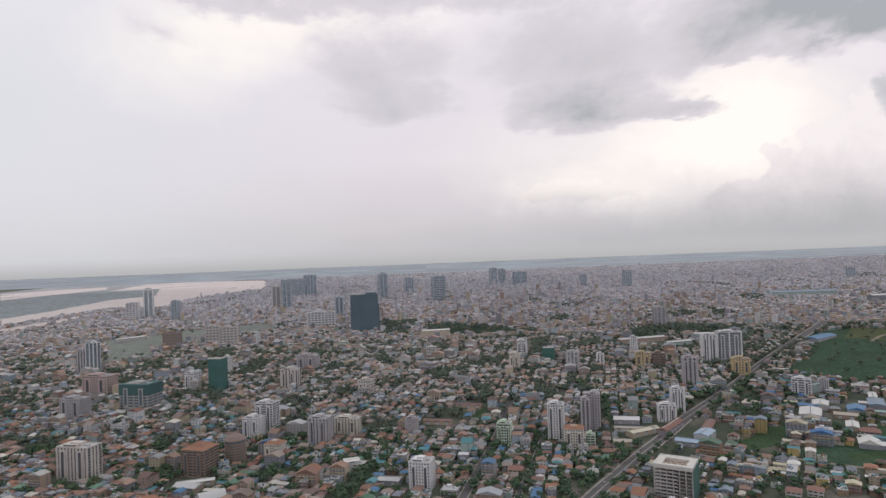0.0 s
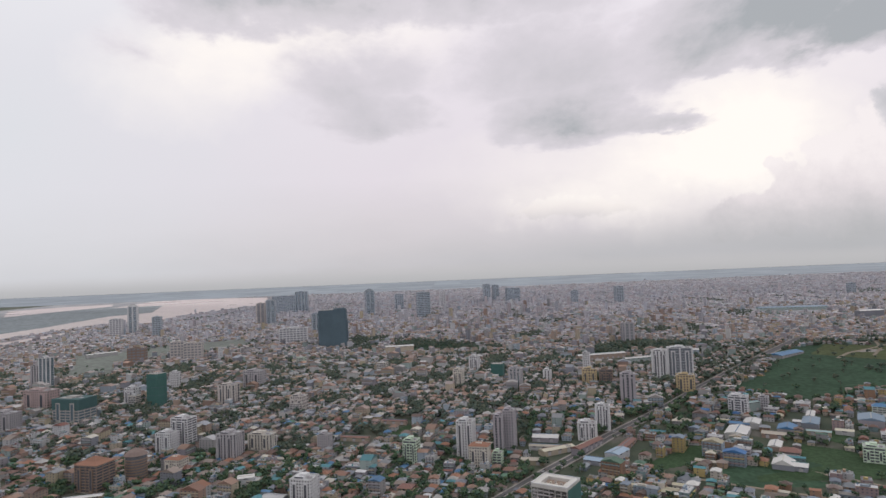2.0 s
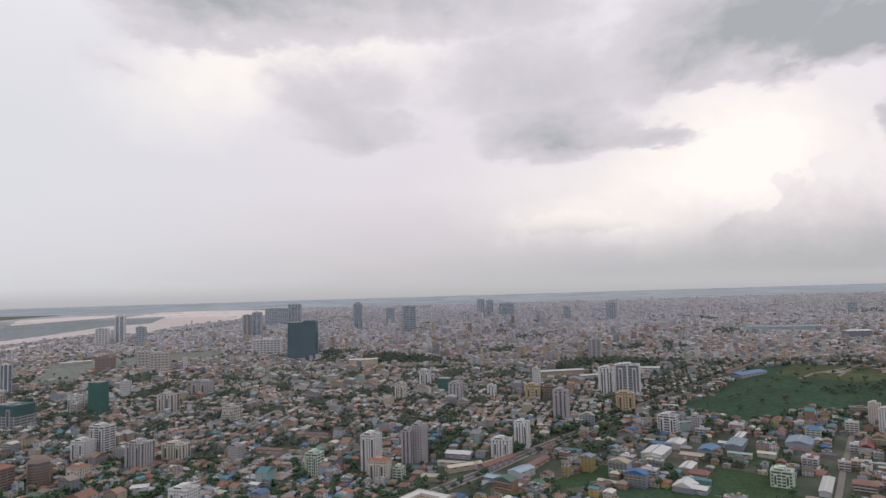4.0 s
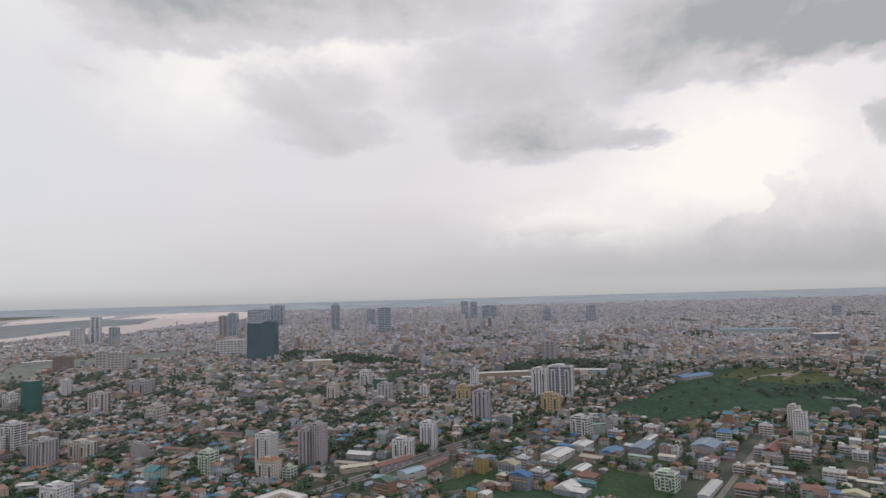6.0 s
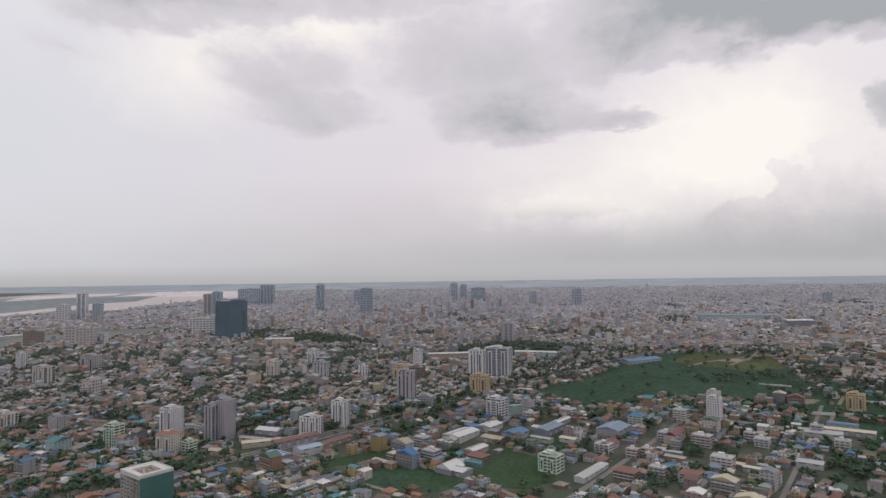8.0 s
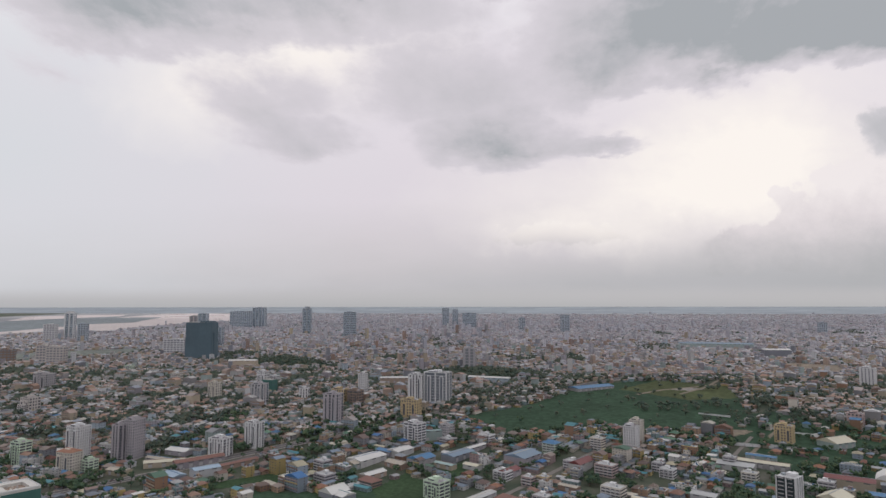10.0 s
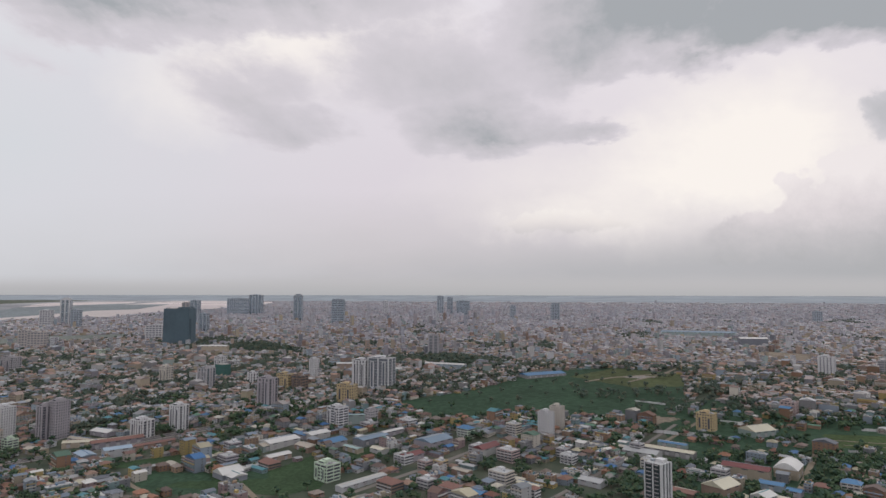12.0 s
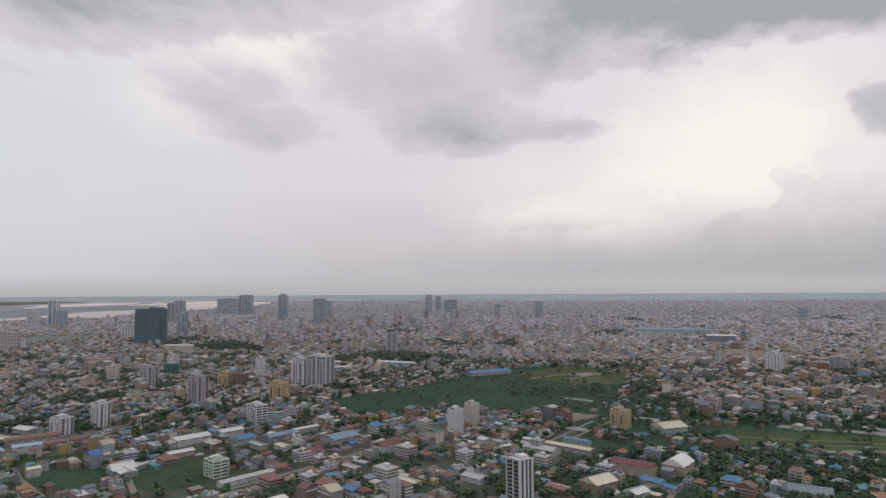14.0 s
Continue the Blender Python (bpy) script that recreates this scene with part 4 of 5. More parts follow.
hall(717, 870, 40, 30, 8, 57, SLATE, "big warehouse with a blue-grey roof", 0.12)
hall(668, 722, 60, 11, 5, 57, ZINC, "long low shed with a green-grey roof", 0.1)
hall(592, 948, 30, 9, 13, 20, TEAL, "raised wing with a faded teal roof", 0.1)
hall(-265, 705, 40, 10, 6, 15, PALE, "long white-roofed shed", 0.12)
hall(-232, 660, 26, 20, 6, 30, ZINC, "grey arched hall", 0.25, True)
hall(-95, 738, 18, 14, 10, 15, PALE, "white flat-roofed building", 0.04)
hall(655, 905, 36, 10, 6, 57, PALE, "long shed with a pale roof", 0.15)
hall(700, 812, 30, 16, 7, 57, MAROON, "row of shop houses under a dark red roof", 0.2)
hall(786, 845, 34, 16, 9, 57, MAROON, "building with a dark red roof", 0.25)
hall(1113, 820, 32, 23, 9, 60, PALE, "white arched hall", 0.28, True)
hall(1066, 806, 46, 15, 11, -28, MAROON, "long two-storey building with a maroon roof", 0.22)
hall(1080, 772, 22, 14, 6, -28, BLUE, "shed with a bright blue roof", 0.15)
hall(1128, 966, 36, 28, 7, 30, CREAM, "hall with a pale yellow sheet roof", 0.2)
hall(1010, 900, 34, 10, 5, -30, BLUE, "long shed with a bright blue roof", 0.12)
hall(1000, 872, 60, 14, 6, -30, CREAM, "long shed with a cream roof", 0.15)
hall(968, 862, 40, 20, 6, -30, ZINC, "broad shed with a grey roof", 0.15)
hall(1026, 752, 30, 24, 9, 45, CREAM, "gabled hall with a grey and cream roof", 0.22)
hall(1060, 735, 20, 16, 6, 45, PALE, "white-roofed shed", 0.2)
hall(1223, 772, 40, 28, 4, -20, material("dark_teal_sheet_roof", [(0.12, 0.165, 0.18)], 0.5, tone=0.35), "shed with a faded teal roof", 0.1)
hall(852, 1330, 90, 32, 5, 35, BLUE, "long warehouse with a blue roof", 0.1)
hall(476, 1378, 110, 16, 10, 12, PALE, "long white barrack building", 0.15)
hall(650, 1400, 90, 16, 9, -15, PALE, "long white barrack building", 0.15)
hall(540, 1330, 60, 14, 8, 15, PALE, "long white barrack building", 0.15)
hall(20, 1585, 70, 20, 14, 8, PALE, "long white institutional building", 0.12)
hall(-808, 1717, 78, 16, 9, 48, PALE, "long white hangar beside the open ground", 0.1)
hall(106, 832, 24, 16, 8, 20, PALE, "white flat-roofed hall", 0.05)
hall(346, 780, 30, 18, 9, 48, PALE_BLUE, "shed with a pale blue roof", 0.12)
hall(318, 818, 60, 12, 7, 48, RUST, "terrace under a red-brown roof", 0.25)
hall(277, 810, 46, 14, 6, 25, CREAM, "long shed with a cream roof", 0.15)
hall(1342, 2190, 220, 40, 10, -10, SLATE, "long grey market hall", 0.1)
hall(1416, 1900, 70, 30, 20, 0, PALE, "pale hall far out", 0.1)

hall(270, 820, 52.3, 11.0, 5.5, -16, TAN, "long low shed with a tan roof", 0.14)
hall(242, 773, 28.0, 14.0, 5.5, -16, TAN, "low shed with a tan roof", 0.14)
hall(366, 815, 59.6, 11.0, 5.5, 57, RUST, "terrace along the boulevard under a red-brown roof", 0.14)
hall(317, 763, 27.8, 16.0, 5.5, -33, PALE_BLUE, "shed with a pale blue roof", 0.14)
hall(10, 885, 41.5, 9.0, 5.5, -16, RUST, "long school wing with a brown roof", 0.14)
hall(59, 953, 39.7, 8.0, 5.5, -16, RUST, "long school wing with a brown roof", 0.14)
hall(-47, 685, 24.5, 14.0, 5.5, -16, ZINC, "low building with a grey sheet roof", 0.14)
hall(-269, 694, 28.3, 16.0, 5.5, -16, ZINC, "broad arched grey shed", 0.14, True)
hall(523, 839, 49.1, 18.0, 5.5, 57, TAN, "large workshop with a tan roof", 0.14)
hall(565, 833, 27.8, 16.0, 5.5, -33, TAN, "workshop with a tan roof", 0.14)
hall(629, 873, 29.1, 12.0, 5.5, -33, PALE, "shed with a pale roof", 0.14)
hall(657, 833, 20.7, 12.0, 5.5, -33, CREAM, "shed with a cream roof", 0.14)
hall(790, 704, 16.9, 14.0, 5.5, -33, BLUE, "shed with a bright blue roof", 0.14)
hall(839, 735, 25.9, 10.0, 5.5, -33, CREAM, "shed with a cream roof", 0.14)
hall(528, 719, 26.1, 18.0, 5.5, -33, PALE, "white gabled workshop", 0.14)
hall(271, 857, 33.8, 20.0, 5.5, -16, PALE, "white gabled workshop", 0.14)
hall(542, 879, 25.3, 14.0, 5.5, -33, BLUE, "shed with a bright blue roof", 0.14)
hall(624, 834, 27.7, 10.0, 5.5, -33, TEAL, "low shed with a faded teal roof", 0.14)
hall(766, 770, 22.0, 10.0, 5.5, -33, TAN, "long shed with a tan roof", 0.14)
hall(903, 758, 25.4, 16.0, 5.5, -33, ZINC, "shed with a grey roof", 0.14)
hall(988, 737, 23.9, 14.0, 5.5, -33, RUST, "house row under a red-brown roof", 0.14)
hall(1095, 755, 13.0, 12.0, 5.5, -33, BLUE, "small shed with a bright blue roof", 0.14)

# ---- walk-up flats among the low roofs ----

def walk_up(x, y, w, d, floors, turn, mat, label, top):
    """Low flats: a plastered body, a balcony and a window band for each storey, and the roof with its stair house and tank."""
    it = stand("walk_up_flats", x, y, turn, label, "building", reach=max(w, d) * 0.6)
    a, b, step = w / 2, d / 2, 3.1
    h = floors * step
    piece("body", M[mat], it, (-a, -b, -4, a, b, h))
    bays = max(2, round(w / 5.5))
    for k in range(bays + 1):
        px = -a + 0.45 + k * (w - 0.9) / bays
        piece("pier", M[mat], it, (px - 0.5, -b - 0.14, 0, px + 0.5, -b + 0.1, h))
    for k in range(floors):
        piece("window_band", M["glass"], it, (-a - 0.05, -b - 0.05, k * step + 0.9, a + 0.05, b + 0.05, k * step + 2.3))
        if k:
            piece("balcony", M["white" if mat != "white" else "grey"], it, (-a * 0.94, -b - 1.1, k * step - 0.15, a * 0.94, -b + 0.1, k * step), (-a * 0.94, -b - 1.1, k * step, a * 0.94, -b - 1.0, k * step + 0.8))
    if top == "flat":
        piece("roof_slab", M["flat"], it, (-a + 0.25, -b + 0.25, h - 0.1, a - 0.25, b - 0.25, h + 0.12))
        piece("parapet", M[mat], it, (-a, -b, h, a, -b + 0.25, h + 0.9), (-a, b - 0.25, h, a, b, h + 0.9), (-a, -b + 0.25, h, -a + 0.25, b - 0.25, h + 0.9), (a - 0.25, -b + 0.25, h, a, b - 0.25, h + 0.9))
        piece("stair_house", M["white"], it, (-a * 0.5, b * 0.1, h + 0.12, a * 0.05, b * 0.75, h + 2.7))
        piece("water_tank", M["steel"], it, (a * 0.3, -b * 0.2, h + 0.12, a * 0.3 + 1.8, -b * 0.2 + 1.6, h + 1.9))
    else:
        bm = bmesh.new()
        frustum(bm, 0, 0, h, h + d * 0.24, w + 1.4, d + 1.4, max(0.5, w - d * 0.7), 0.4)
        part("roof", bm, RUST if top == "tile" else BLUE, it)
    return it


walk_up(694, 803, 17.7, 14.4, 3, -33, "white", "white three-storey walk-up flats under a flat roof", "flat")
walk_up(723, 784, 12.9, 11.0, 3, -33, "pink", "pinkish three-storey walk-up flats under a flat roof", "flat")
walk_up(740, 787, 12.9, 11.0, 3, -33, "yellow", "ochre three-storey walk-up flats under a flat roof", "flat")
walk_up(810, 750, 21.9, 16, 4, -33, "cream", "cream four-storey walk-up flats under a flat roof", "flat")
walk_up(736, 723, 16.6, 13.6, 3, -33, "grey", "grey three-storey walk-up flats under a flat roof", "flat")
walk_up(763, 705, 18.8, 15.2, 3, -33, "white", "white three-storey walk-up flats under a brown tiled roof", "tile")
walk_up(777, 846, 19.5, 15.6, 3, -33, "mauve", "lilac grey three-storey walk-up flats under a flat roof", "flat")
walk_up(813, 827, 22.2, 16, 4, -33, "pink", "pinkish four-storey walk-up flats under a flat roof", "flat")
walk_up(754, 906, 18.7, 15.1, 4, -33, "mint", "pale green four-storey walk-up flats under a blue sheet roof", "blue")
walk_up(815, 922, 16.3, 13.4, 5, -33, "cream", "cream five-storey walk-up flats under a flat roof", "flat")
walk_up(479, 811, 17.7, 14.4, 4, -33, "mauve", "lilac grey four-storey walk-up flats under a flat roof", "flat")
walk_up(548, 764, 21.8, 16, 2, -33, "brown", "brown two-storey walk-up flats under a brown tiled roof", "tile")
walk_up(963, 868, 13.6, 11.5, 4, -33, "grey", "grey four-storey walk-up flats under a flat roof", "flat")
walk_up(1036, 791, 15.9, 13.1, 4, -33, "grey", "grey four-storey walk-up flats under a flat roof", "flat")
walk_up(1227, 812, 13.6, 11.5, 3, -33, "white", "white three-storey walk-up flats under a brown tiled roof", "tile")
walk_up(1155, 775, 16.8, 13.8, 3, -33, "cream", "cream three-storey walk-up flats under a blue sheet roof", "blue")
walk_up(1126, 770, 14.1, 11.9, 2, -33, "brown", "brown two-storey walk-up flats under a brown tiled roof", "tile")
walk_up(970, 823, 15.9, 13.1, 3, -33, "cream", "cream three-storey walk-up flats under a flat roof", "flat")
walk_up(701, 710, 22.4, 16, 3, -33, "brown", "brown three-storey walk-up flats under a brown tiled roof", "tile")
walk_up(843, 702, 11.4, 10.0, 4, -33, "white", "white four-storey walk-up flats under a brown tiled roof", "tile")
walk_up(882, 827, 15.9, 13.1, 3, -33, "white", "white three-storey walk-up flats under a flat roof", "flat")
walk_up(876, 848, 12.9, 11.0, 3, -33, "grey", "grey three-storey walk-up flats under a flat roof", "flat")
walk_up(494, 771, 19.6, 15.7, 3, -33, "mauve", "lilac grey three-storey walk-up flats under a flat roof", "flat")
walk_up(668, 946, 18.8, 15.2, 3, -33, "white", "white three-storey walk-up flats under a flat roof", "flat")
walk_up(93, 696, 16.0, 13.2, 2, -16, "yellow", "ochre two-storey walk-up flats under a brown tiled roof", "tile")
walk_up(18, 648, 17.8, 14.5, 2, -16, "mauve", "lilac grey two-storey walk-up flats under a flat roof", "flat")
walk_up(-88, 738, 19.1, 15.4, 2, -16, "cream", "cream two-storey walk-up flats under a flat roof", "flat")
walk_up(375, 602, 14.0, 11.8, 2, -33, "cream", "cream two-storey walk-up flats under a brown tiled roof", "tile")
walk_up(353, 602, 14.0, 11.8, 2, -33, "cream", "cream two-storey walk-up flats under a brown tiled roof", "tile")
walk_up(616, 936, 19.0, 15.3, 2, -33, "grey", "grey two-storey walk-up flats under a flat roof", "flat")
walk_up(-185, 782, 16.6, 13.6, 3, -16, "cream", "cream three-storey walk-up flats under a brown tiled roof", "tile")
walk_up(-26, 855, 14.4, 12.1, 3, -16, "grey", "grey three-storey walk-up flats under a flat roof", "flat")
walk_up(-413, 1114, 15.2, 12.6, 6, -16, "cream", "cream six-storey walk-up flats under a flat roof", "flat")
walk_up(-195, 1443, 17.7, 14.4, 6, -16, "mint", "pale green six-storey walk-up flats under a flat roof", "flat")
walk_up(7, 1299, 19.9, 15.9, 8, -16, "cream", "cream eight-storey walk-up flats under a flat roof", "flat")
walk_up(159, 1167, 14.4, 12.1, 8, -16, "cream", "cream eight-storey walk-up flats under a flat roof", "flat")
walk_up(202, 1340, 18.6, 15.0, 5, -16, "white", "white five-storey walk-up flats under a flat roof", "flat")
walk_up(-107, 1033, 17.4, 14.2, 5, -16, "beige", "beige five-storey walk-up flats under a flat roof", "flat")

# ---- houses near by, each of its own ----


def windows(it, places, size, mat, deep=0.12):
    """Framed openings on upright faces: (x, y, z, faces_x)."""
    for x, y, z, sideways in places:
        w, h = size
        bm = bmesh.new()
        if sideways:
            box(bm, x - deep, y - w / 2, z, x + deep, y + w / 2, z + h)
        else:
            box(bm, x - w / 2, y - deep, z, x + w / 2, y + deep, z + h)
        part("window", bm, mat, it)


def villa(w, d, floors, roof, wing, label):
    it = new("villa")
    h = floors * 3.5
    a, b = w / 2, d / 2
    piece("wall", M["wall_one"], it, (-a, -b, -5, a, b, h))
    if wing:
        piece("porch", M["wall_one"], it, (a * 0.1, -b - 3, -5, a * 0.9, -b + 0.5, h - 3.4))
    bm = bmesh.new()
    frustum(bm, 0, 0, h, h + d * 0.26, w + 1.8, d + 1.8, max(0.4, w - d * 0.8), 0.3)
    part("roof", bm, roof, it)
    if wing:
        bm = bmesh.new()
        frustum(bm, a * 0.5, -b - 1.2, h - 3.4, h - 1.6, a * 0.8 + 1.6, 5.0, a * 0.3, 0.3)
        part("porch_roof", bm, roof, it)
    piece("eaves", M["white"], it, (-a - 0.9, -b - 0.9, h - 0.25, a + 0.9, b + 0.9, h + 0.02))
    if floors > 1:
        piece("balcony", M["white"], it, (-a * 0.8, -b - 1.4, 3.2, 0, -b + 0.1, 3.4))
        piece("railing", M["white"], it, (-a * 0.8, -b - 1.4, 3.4, 0, -b - 1.28, 4.3))
    places = []
    for f in range(floors):
        places += [(x * a, -b, f * 3.5 + 1.0, False) for x in (-0.62, -0.2)] + [(-a, y * b, f * 3.5 + 1.0, True) for y in (-0.5, 0.4)] + [(a, y * b, f * 3.5 + 1.0, True) for y in (0.1,)]
    windows(it, places, (1.5, 1.5), M["glass"])
    return tagged(it, label, "house", "villas between the trees")


def shop_house(w, d, floors, roof, pitched, label):
    it = new("shop_house")
    h = floors * 3.5
    a, b = w / 2, d / 2
    piece("wall", M["wall_one"], it, (-a, -b, -5, a, b, h))
    for f in range(1, floors):
        piece("balcony", M["white"], it, (-a + 0.1, -b - 1.3, f * 3.5 - 0.15, a - 0.1, -b + 0.1, f * 3.5 + 0.9))
    places = []
    for f in range(floors):
        places += [(x * a, -b, f * 3.5 + 0.9, False) for x in (-0.5, 0.45)] + [(-a, 0.2 * b, f * 3.5 + 1.1, True), (a, -0.3 * b, f * 3.5 + 1.1, True)]
    windows(it, places, (1.6, 1.9), M["glass"])
    if pitched:
        bm = bmesh.new()
        frustum(bm, 0, 0, h, h + w * 0.22, w + 0.8, d + 1.4, 0.3, d + 1.4)
        part("roof", bm, roof, it)
    else:
        piece("roof", roof, it, (-a + 0.2, -b + 0.2, h - 0.05, a - 0.2, b - 0.2, h + 0.12))
        for x0, y0, x1, y1 in ((-a, -b, a, -b + 0.2), (-a, b - 0.2, a, b), (-a, -b + 0.2, -a + 0.2, b - 0.2), (a - 0.2, -b + 0.2, a, b - 0.2)):
            piece("parapet", M["wall_one"], it, (x0, y0, h, x1, y1, h + 0.9))
        piece("stair_house", M["white"], it, (-a * 0.5, b * 0.2, h + 0.12, a * 0.4, b * 0.7, h + 2.6))
        piece("water_tank", M["metal_one"], it, (-a * 0.2, -b * 0.3, h + 0.12, a * 0.25, -b * 0.3 + 1.4, h + 1.7))
    return tagged(it, label, "house", "shop houses along the streets")


def shed(w, d, h, roof, label):
    it = new("shed")
    a, b = w / 2, d / 2
    piece("wall", M["wall_one"], it, (-a, -b, -5, a, b, h))
    bm = bmesh.new()
    frustum(bm, 0, 0, h, h + d * 0.16, w + 1.2, d + 1.2, w + 1.2, 0.25)
    part("roof", bm, roof, it)
    piece("door", M["grey"], it, (-1.4, -b - 0.1, 0, 1.4, -b + 0.1, 2.8))
    windows(it, [(-a * 0.6, -b, 1.2, False), (a * 0.6, -b, 1.2, False)], (1.4, 1.1), M["glass"])
    return tagged(it, label, "shed", "low sheds and workshops")


TR, MR, FR = M["tile_one"], M["metal_one"], M["flat_one"]
KITS = {
    "villa": [villa(11, 10, 2, TR, True, "two-storey villa with a hipped clay tile roof"), villa(13, 11, 2, TR, False, "wide villa under a brown tile roof"),
              villa(10, 9, 1, TR, True, "low house with a clay tile roof"), villa(12, 11, 3, TR, True, "three-storey villa with a tiled roof"),
              villa(12, 10, 2, MR, False, "villa with a sheet metal roof")],
    "shop": [shop_house(9, 14, 3, FR, False, "three-storey shop house with a flat roof"), shop_house(8.5, 15, 4, FR, False, "four-storey shop house with balconies"),
             shop_house(9, 13, 2, TR, True, "two-storey shop house with a tiled gable"), shop_house(12, 14, 4, MR, True, "tall shop house with a metal gable roof"),
             shop_house(13, 15, 5, FR, False, "five-storey flats with balconies and a roof stair")],
    "shed": [shed(12, 9, 3.6, MR, "low shed with a sheet metal roof"), shed(18, 11, 4.5, MR, "workshop with a sheet metal roof"), shed(9, 7, 3, MR, "small tin-roofed shack in a yard")],
}
SIZE = {"villa": [(11, 10), (13, 11), (10, 9), (12, 11), (12, 10)], "shop": [(9, 14), (8.5, 15), (9, 13), (12, 14), (13, 15)], "shed": [(12, 9), (18, 11), (9, 7)]}
for kit in KITS.values():
    for it in kit:
        it["unused"] = True

rng = random.Random(7)
POLYS = [*GARDENS, FIELD, MEADOW, PADDOCK, PADDOCK_B, AIRFIELD, EARTHWORK, PARK, PARK_B, RIVER,
         [(-1360, 1985), (-1284, 2200), (-1300, 2480), (-1330, 2620), (-1370, 2350), (-1430, 2110)],
         [(-1500, 2190), (-1645, 2443), (-1601, 2733), (-1599, 3216), (-1454, 3375), (-1748, 4146), (-2024, 4060), (-2168, 4887), (-1927, 5054), (-1577, 4945), (-1200, 5200), (-4000, 5200), (-4000, 2190)]]


def free_ground(x, y, r):
    """Which of the places have no field, road, river or block on them."""
    ok = np.ones(len(x), bool)
    for poly in POLYS:
        ok &= ~inside(poly, x, y)
    for x0, y0, x1, y1, half in ROADS:
        dx, dy = x1 - x0, y1 - y0
        t = np.clip(((x - x0) * dx + (y - y0) * dy) / (dx * dx + dy * dy), 0, 1)
        ok &= np.hypot(x - x0 - t * dx, y - y0 - t * dy) > half + r * 0.6
    for tx, ty, reach in TAKEN:
        ok &= np.hypot(x - tx, y - ty) > reach + r * 0.55
    return ok


def east_of_boulevard(x, y):
    return (x - 170) * 0.72 - (y - 637) * 0.69 > 0


def lots(angle, y0, y1, depth, width, street, seed):
    """House plots along parallel streets at that angle: middle x, y, width, depth, turn."""
    r = random.Random(seed)
    c, s = math.cos(radians(angle)), math.sin(radians(angle))
    out = []
    span = 5200 if y1 > 2000 else 2600
    q = -span
    while q < span:
        for row in (0, 1):
            p, run = -span, 0.0
            while p < span:
                w = r.uniform(*width)
                run += w
                if run > 95:
                    p, run = p + street, 0.0
                mid, qq = p + w / 2, q + (row + 0.5) * depth + r.uniform(-1, 1)
                x, y = 400 + mid * c - qq * s, 900 + mid * s + qq * c
                p += w
                if y0 <= y < y1 and -0.76 * y - 60 < x < 1040 + 0.56 * y:
                    out.append((x, y, w, depth, angle + (90 if row else -90) + r.choice((0, 0, 90)) * (depth < 16) + r.uniform(-5, 5)))
        q += 2 * depth + street
    return np.array(out)


def choose(x, y, r):
    east = east_of_boulevard(x, y)
    k = r.random()
    if r.random() < 0.035:
        return "block"
    if east:
        return ("villa", "shop", "shed", "none")[0 if k < 0.22 else 1 if k < 0.42 else 2 if k < 0.70 else 3]
    return ("villa", "shop", "shed", "none")[0 if k < 0.46 else 1 if k < 0.66 else 2 if k < 0.82 else 3]


NEAR = 850
trees, homes = [], []
count = {"villa": 0, "shop": 0, "shed": 0}
LIMIT = {"villa": 66, "shop": 62, "shed": 64}
for angle, is_east, seed, y0, y1, depth, width in ((74, False, 3, 560, 1000, 11.5, (6, 13.5)), (57, True, 4, 560, 1000, 11.5, (6, 13.5)), (74, False, 5, 1000, 1500, 10, (5, 11.5)), (57, True, 6, 1000, 1500, 10, (5, 11.5))):
    plan = lots(angle, y0, y1, depth, width, 4.5, seed)
    plan = plan[east_of_boulevard(plan[:, 0], plan[:, 1]) == is_east]
    plan = plan[free_ground(plan[:, 0], plan[:, 1], 7)]
    plan = plan[np.argsort(plan[:, 1])]
    for x, y, w, d, turn in plan:
        kind = choose(x, y, rng)
        grove = noise.noise(Vector((x / 55, y / 70, 3.0 if is_east else 9.0)))
        belt = x > 1000 and 880 < y < 1200 and not inside(DENSE, x, y)
        if belt:
            kind = kind if rng.random() < 0.25 else "none"
        elif is_east and x > 930 and y < 900 and rng.random() < 0.5:
            kind = "none"
        elif kind == "none" and grove < (0.0 if is_east else 0.05):
            kind = rng.choice(("villa", "shop", "shed"))
        elif grove > (0.22 if is_east else 0.30) and not inside(DENSE, x, y):
            kind = "none"
        if kind == "none":
            if belt:
                many = 1 if rng.random() < (0.5 if grove > 0.1 else 0.08) else 0
            else:
                many = (rng.randint(1, 3) if x > 930 else rng.choice((0, 0, 1, 2))) if is_east else rng.randint(1, 3)
            trees += [(x + rng.uniform(-5, 5), y + rng.uniform(-5, 5)) for _ in range(many)]
            continue
        if rng.random() < (0.46 if is_east else 0.74) + 0.5 * grove:
            side, back = rng.choice((-1, 1)) * (w / 2 + 0.5), rng.uniform(-7, 7)
            c, s = math.cos(radians(turn)), math.sin(radians(turn))
            trees.append((x + side * c - back * s, y + side * s + back * c))
        if kind != "block" and y < NEAR and count[kind] < LIMIT[kind] * (2 if is_east else 1) // 2:
            pick = rng.randrange(len(KITS[kind]))
            ow, od = SIZE[kind][pick]
            size = min(0.95, max(0.68, w / ow)) * rng.uniform(0.94, 1.05)
            m = pose(x, y, float(land(y)), 0, 0, turn) @ Matrix.Diagonal((size, size, rng.uniform(0.8, 0.92), 1))
            it = KITS[kind][pick]
            if it.get("unused"):
                del it["unused"]
                it.matrix_basis = m
            else:
                copy_thing(it, m)
            count[kind] += 1
        else:
            homes.append((x, y, w * rng.uniform(0.9, 1.02), d * rng.uniform(0.82, 1.05), turn, kind, rng.random(), rng.random()))
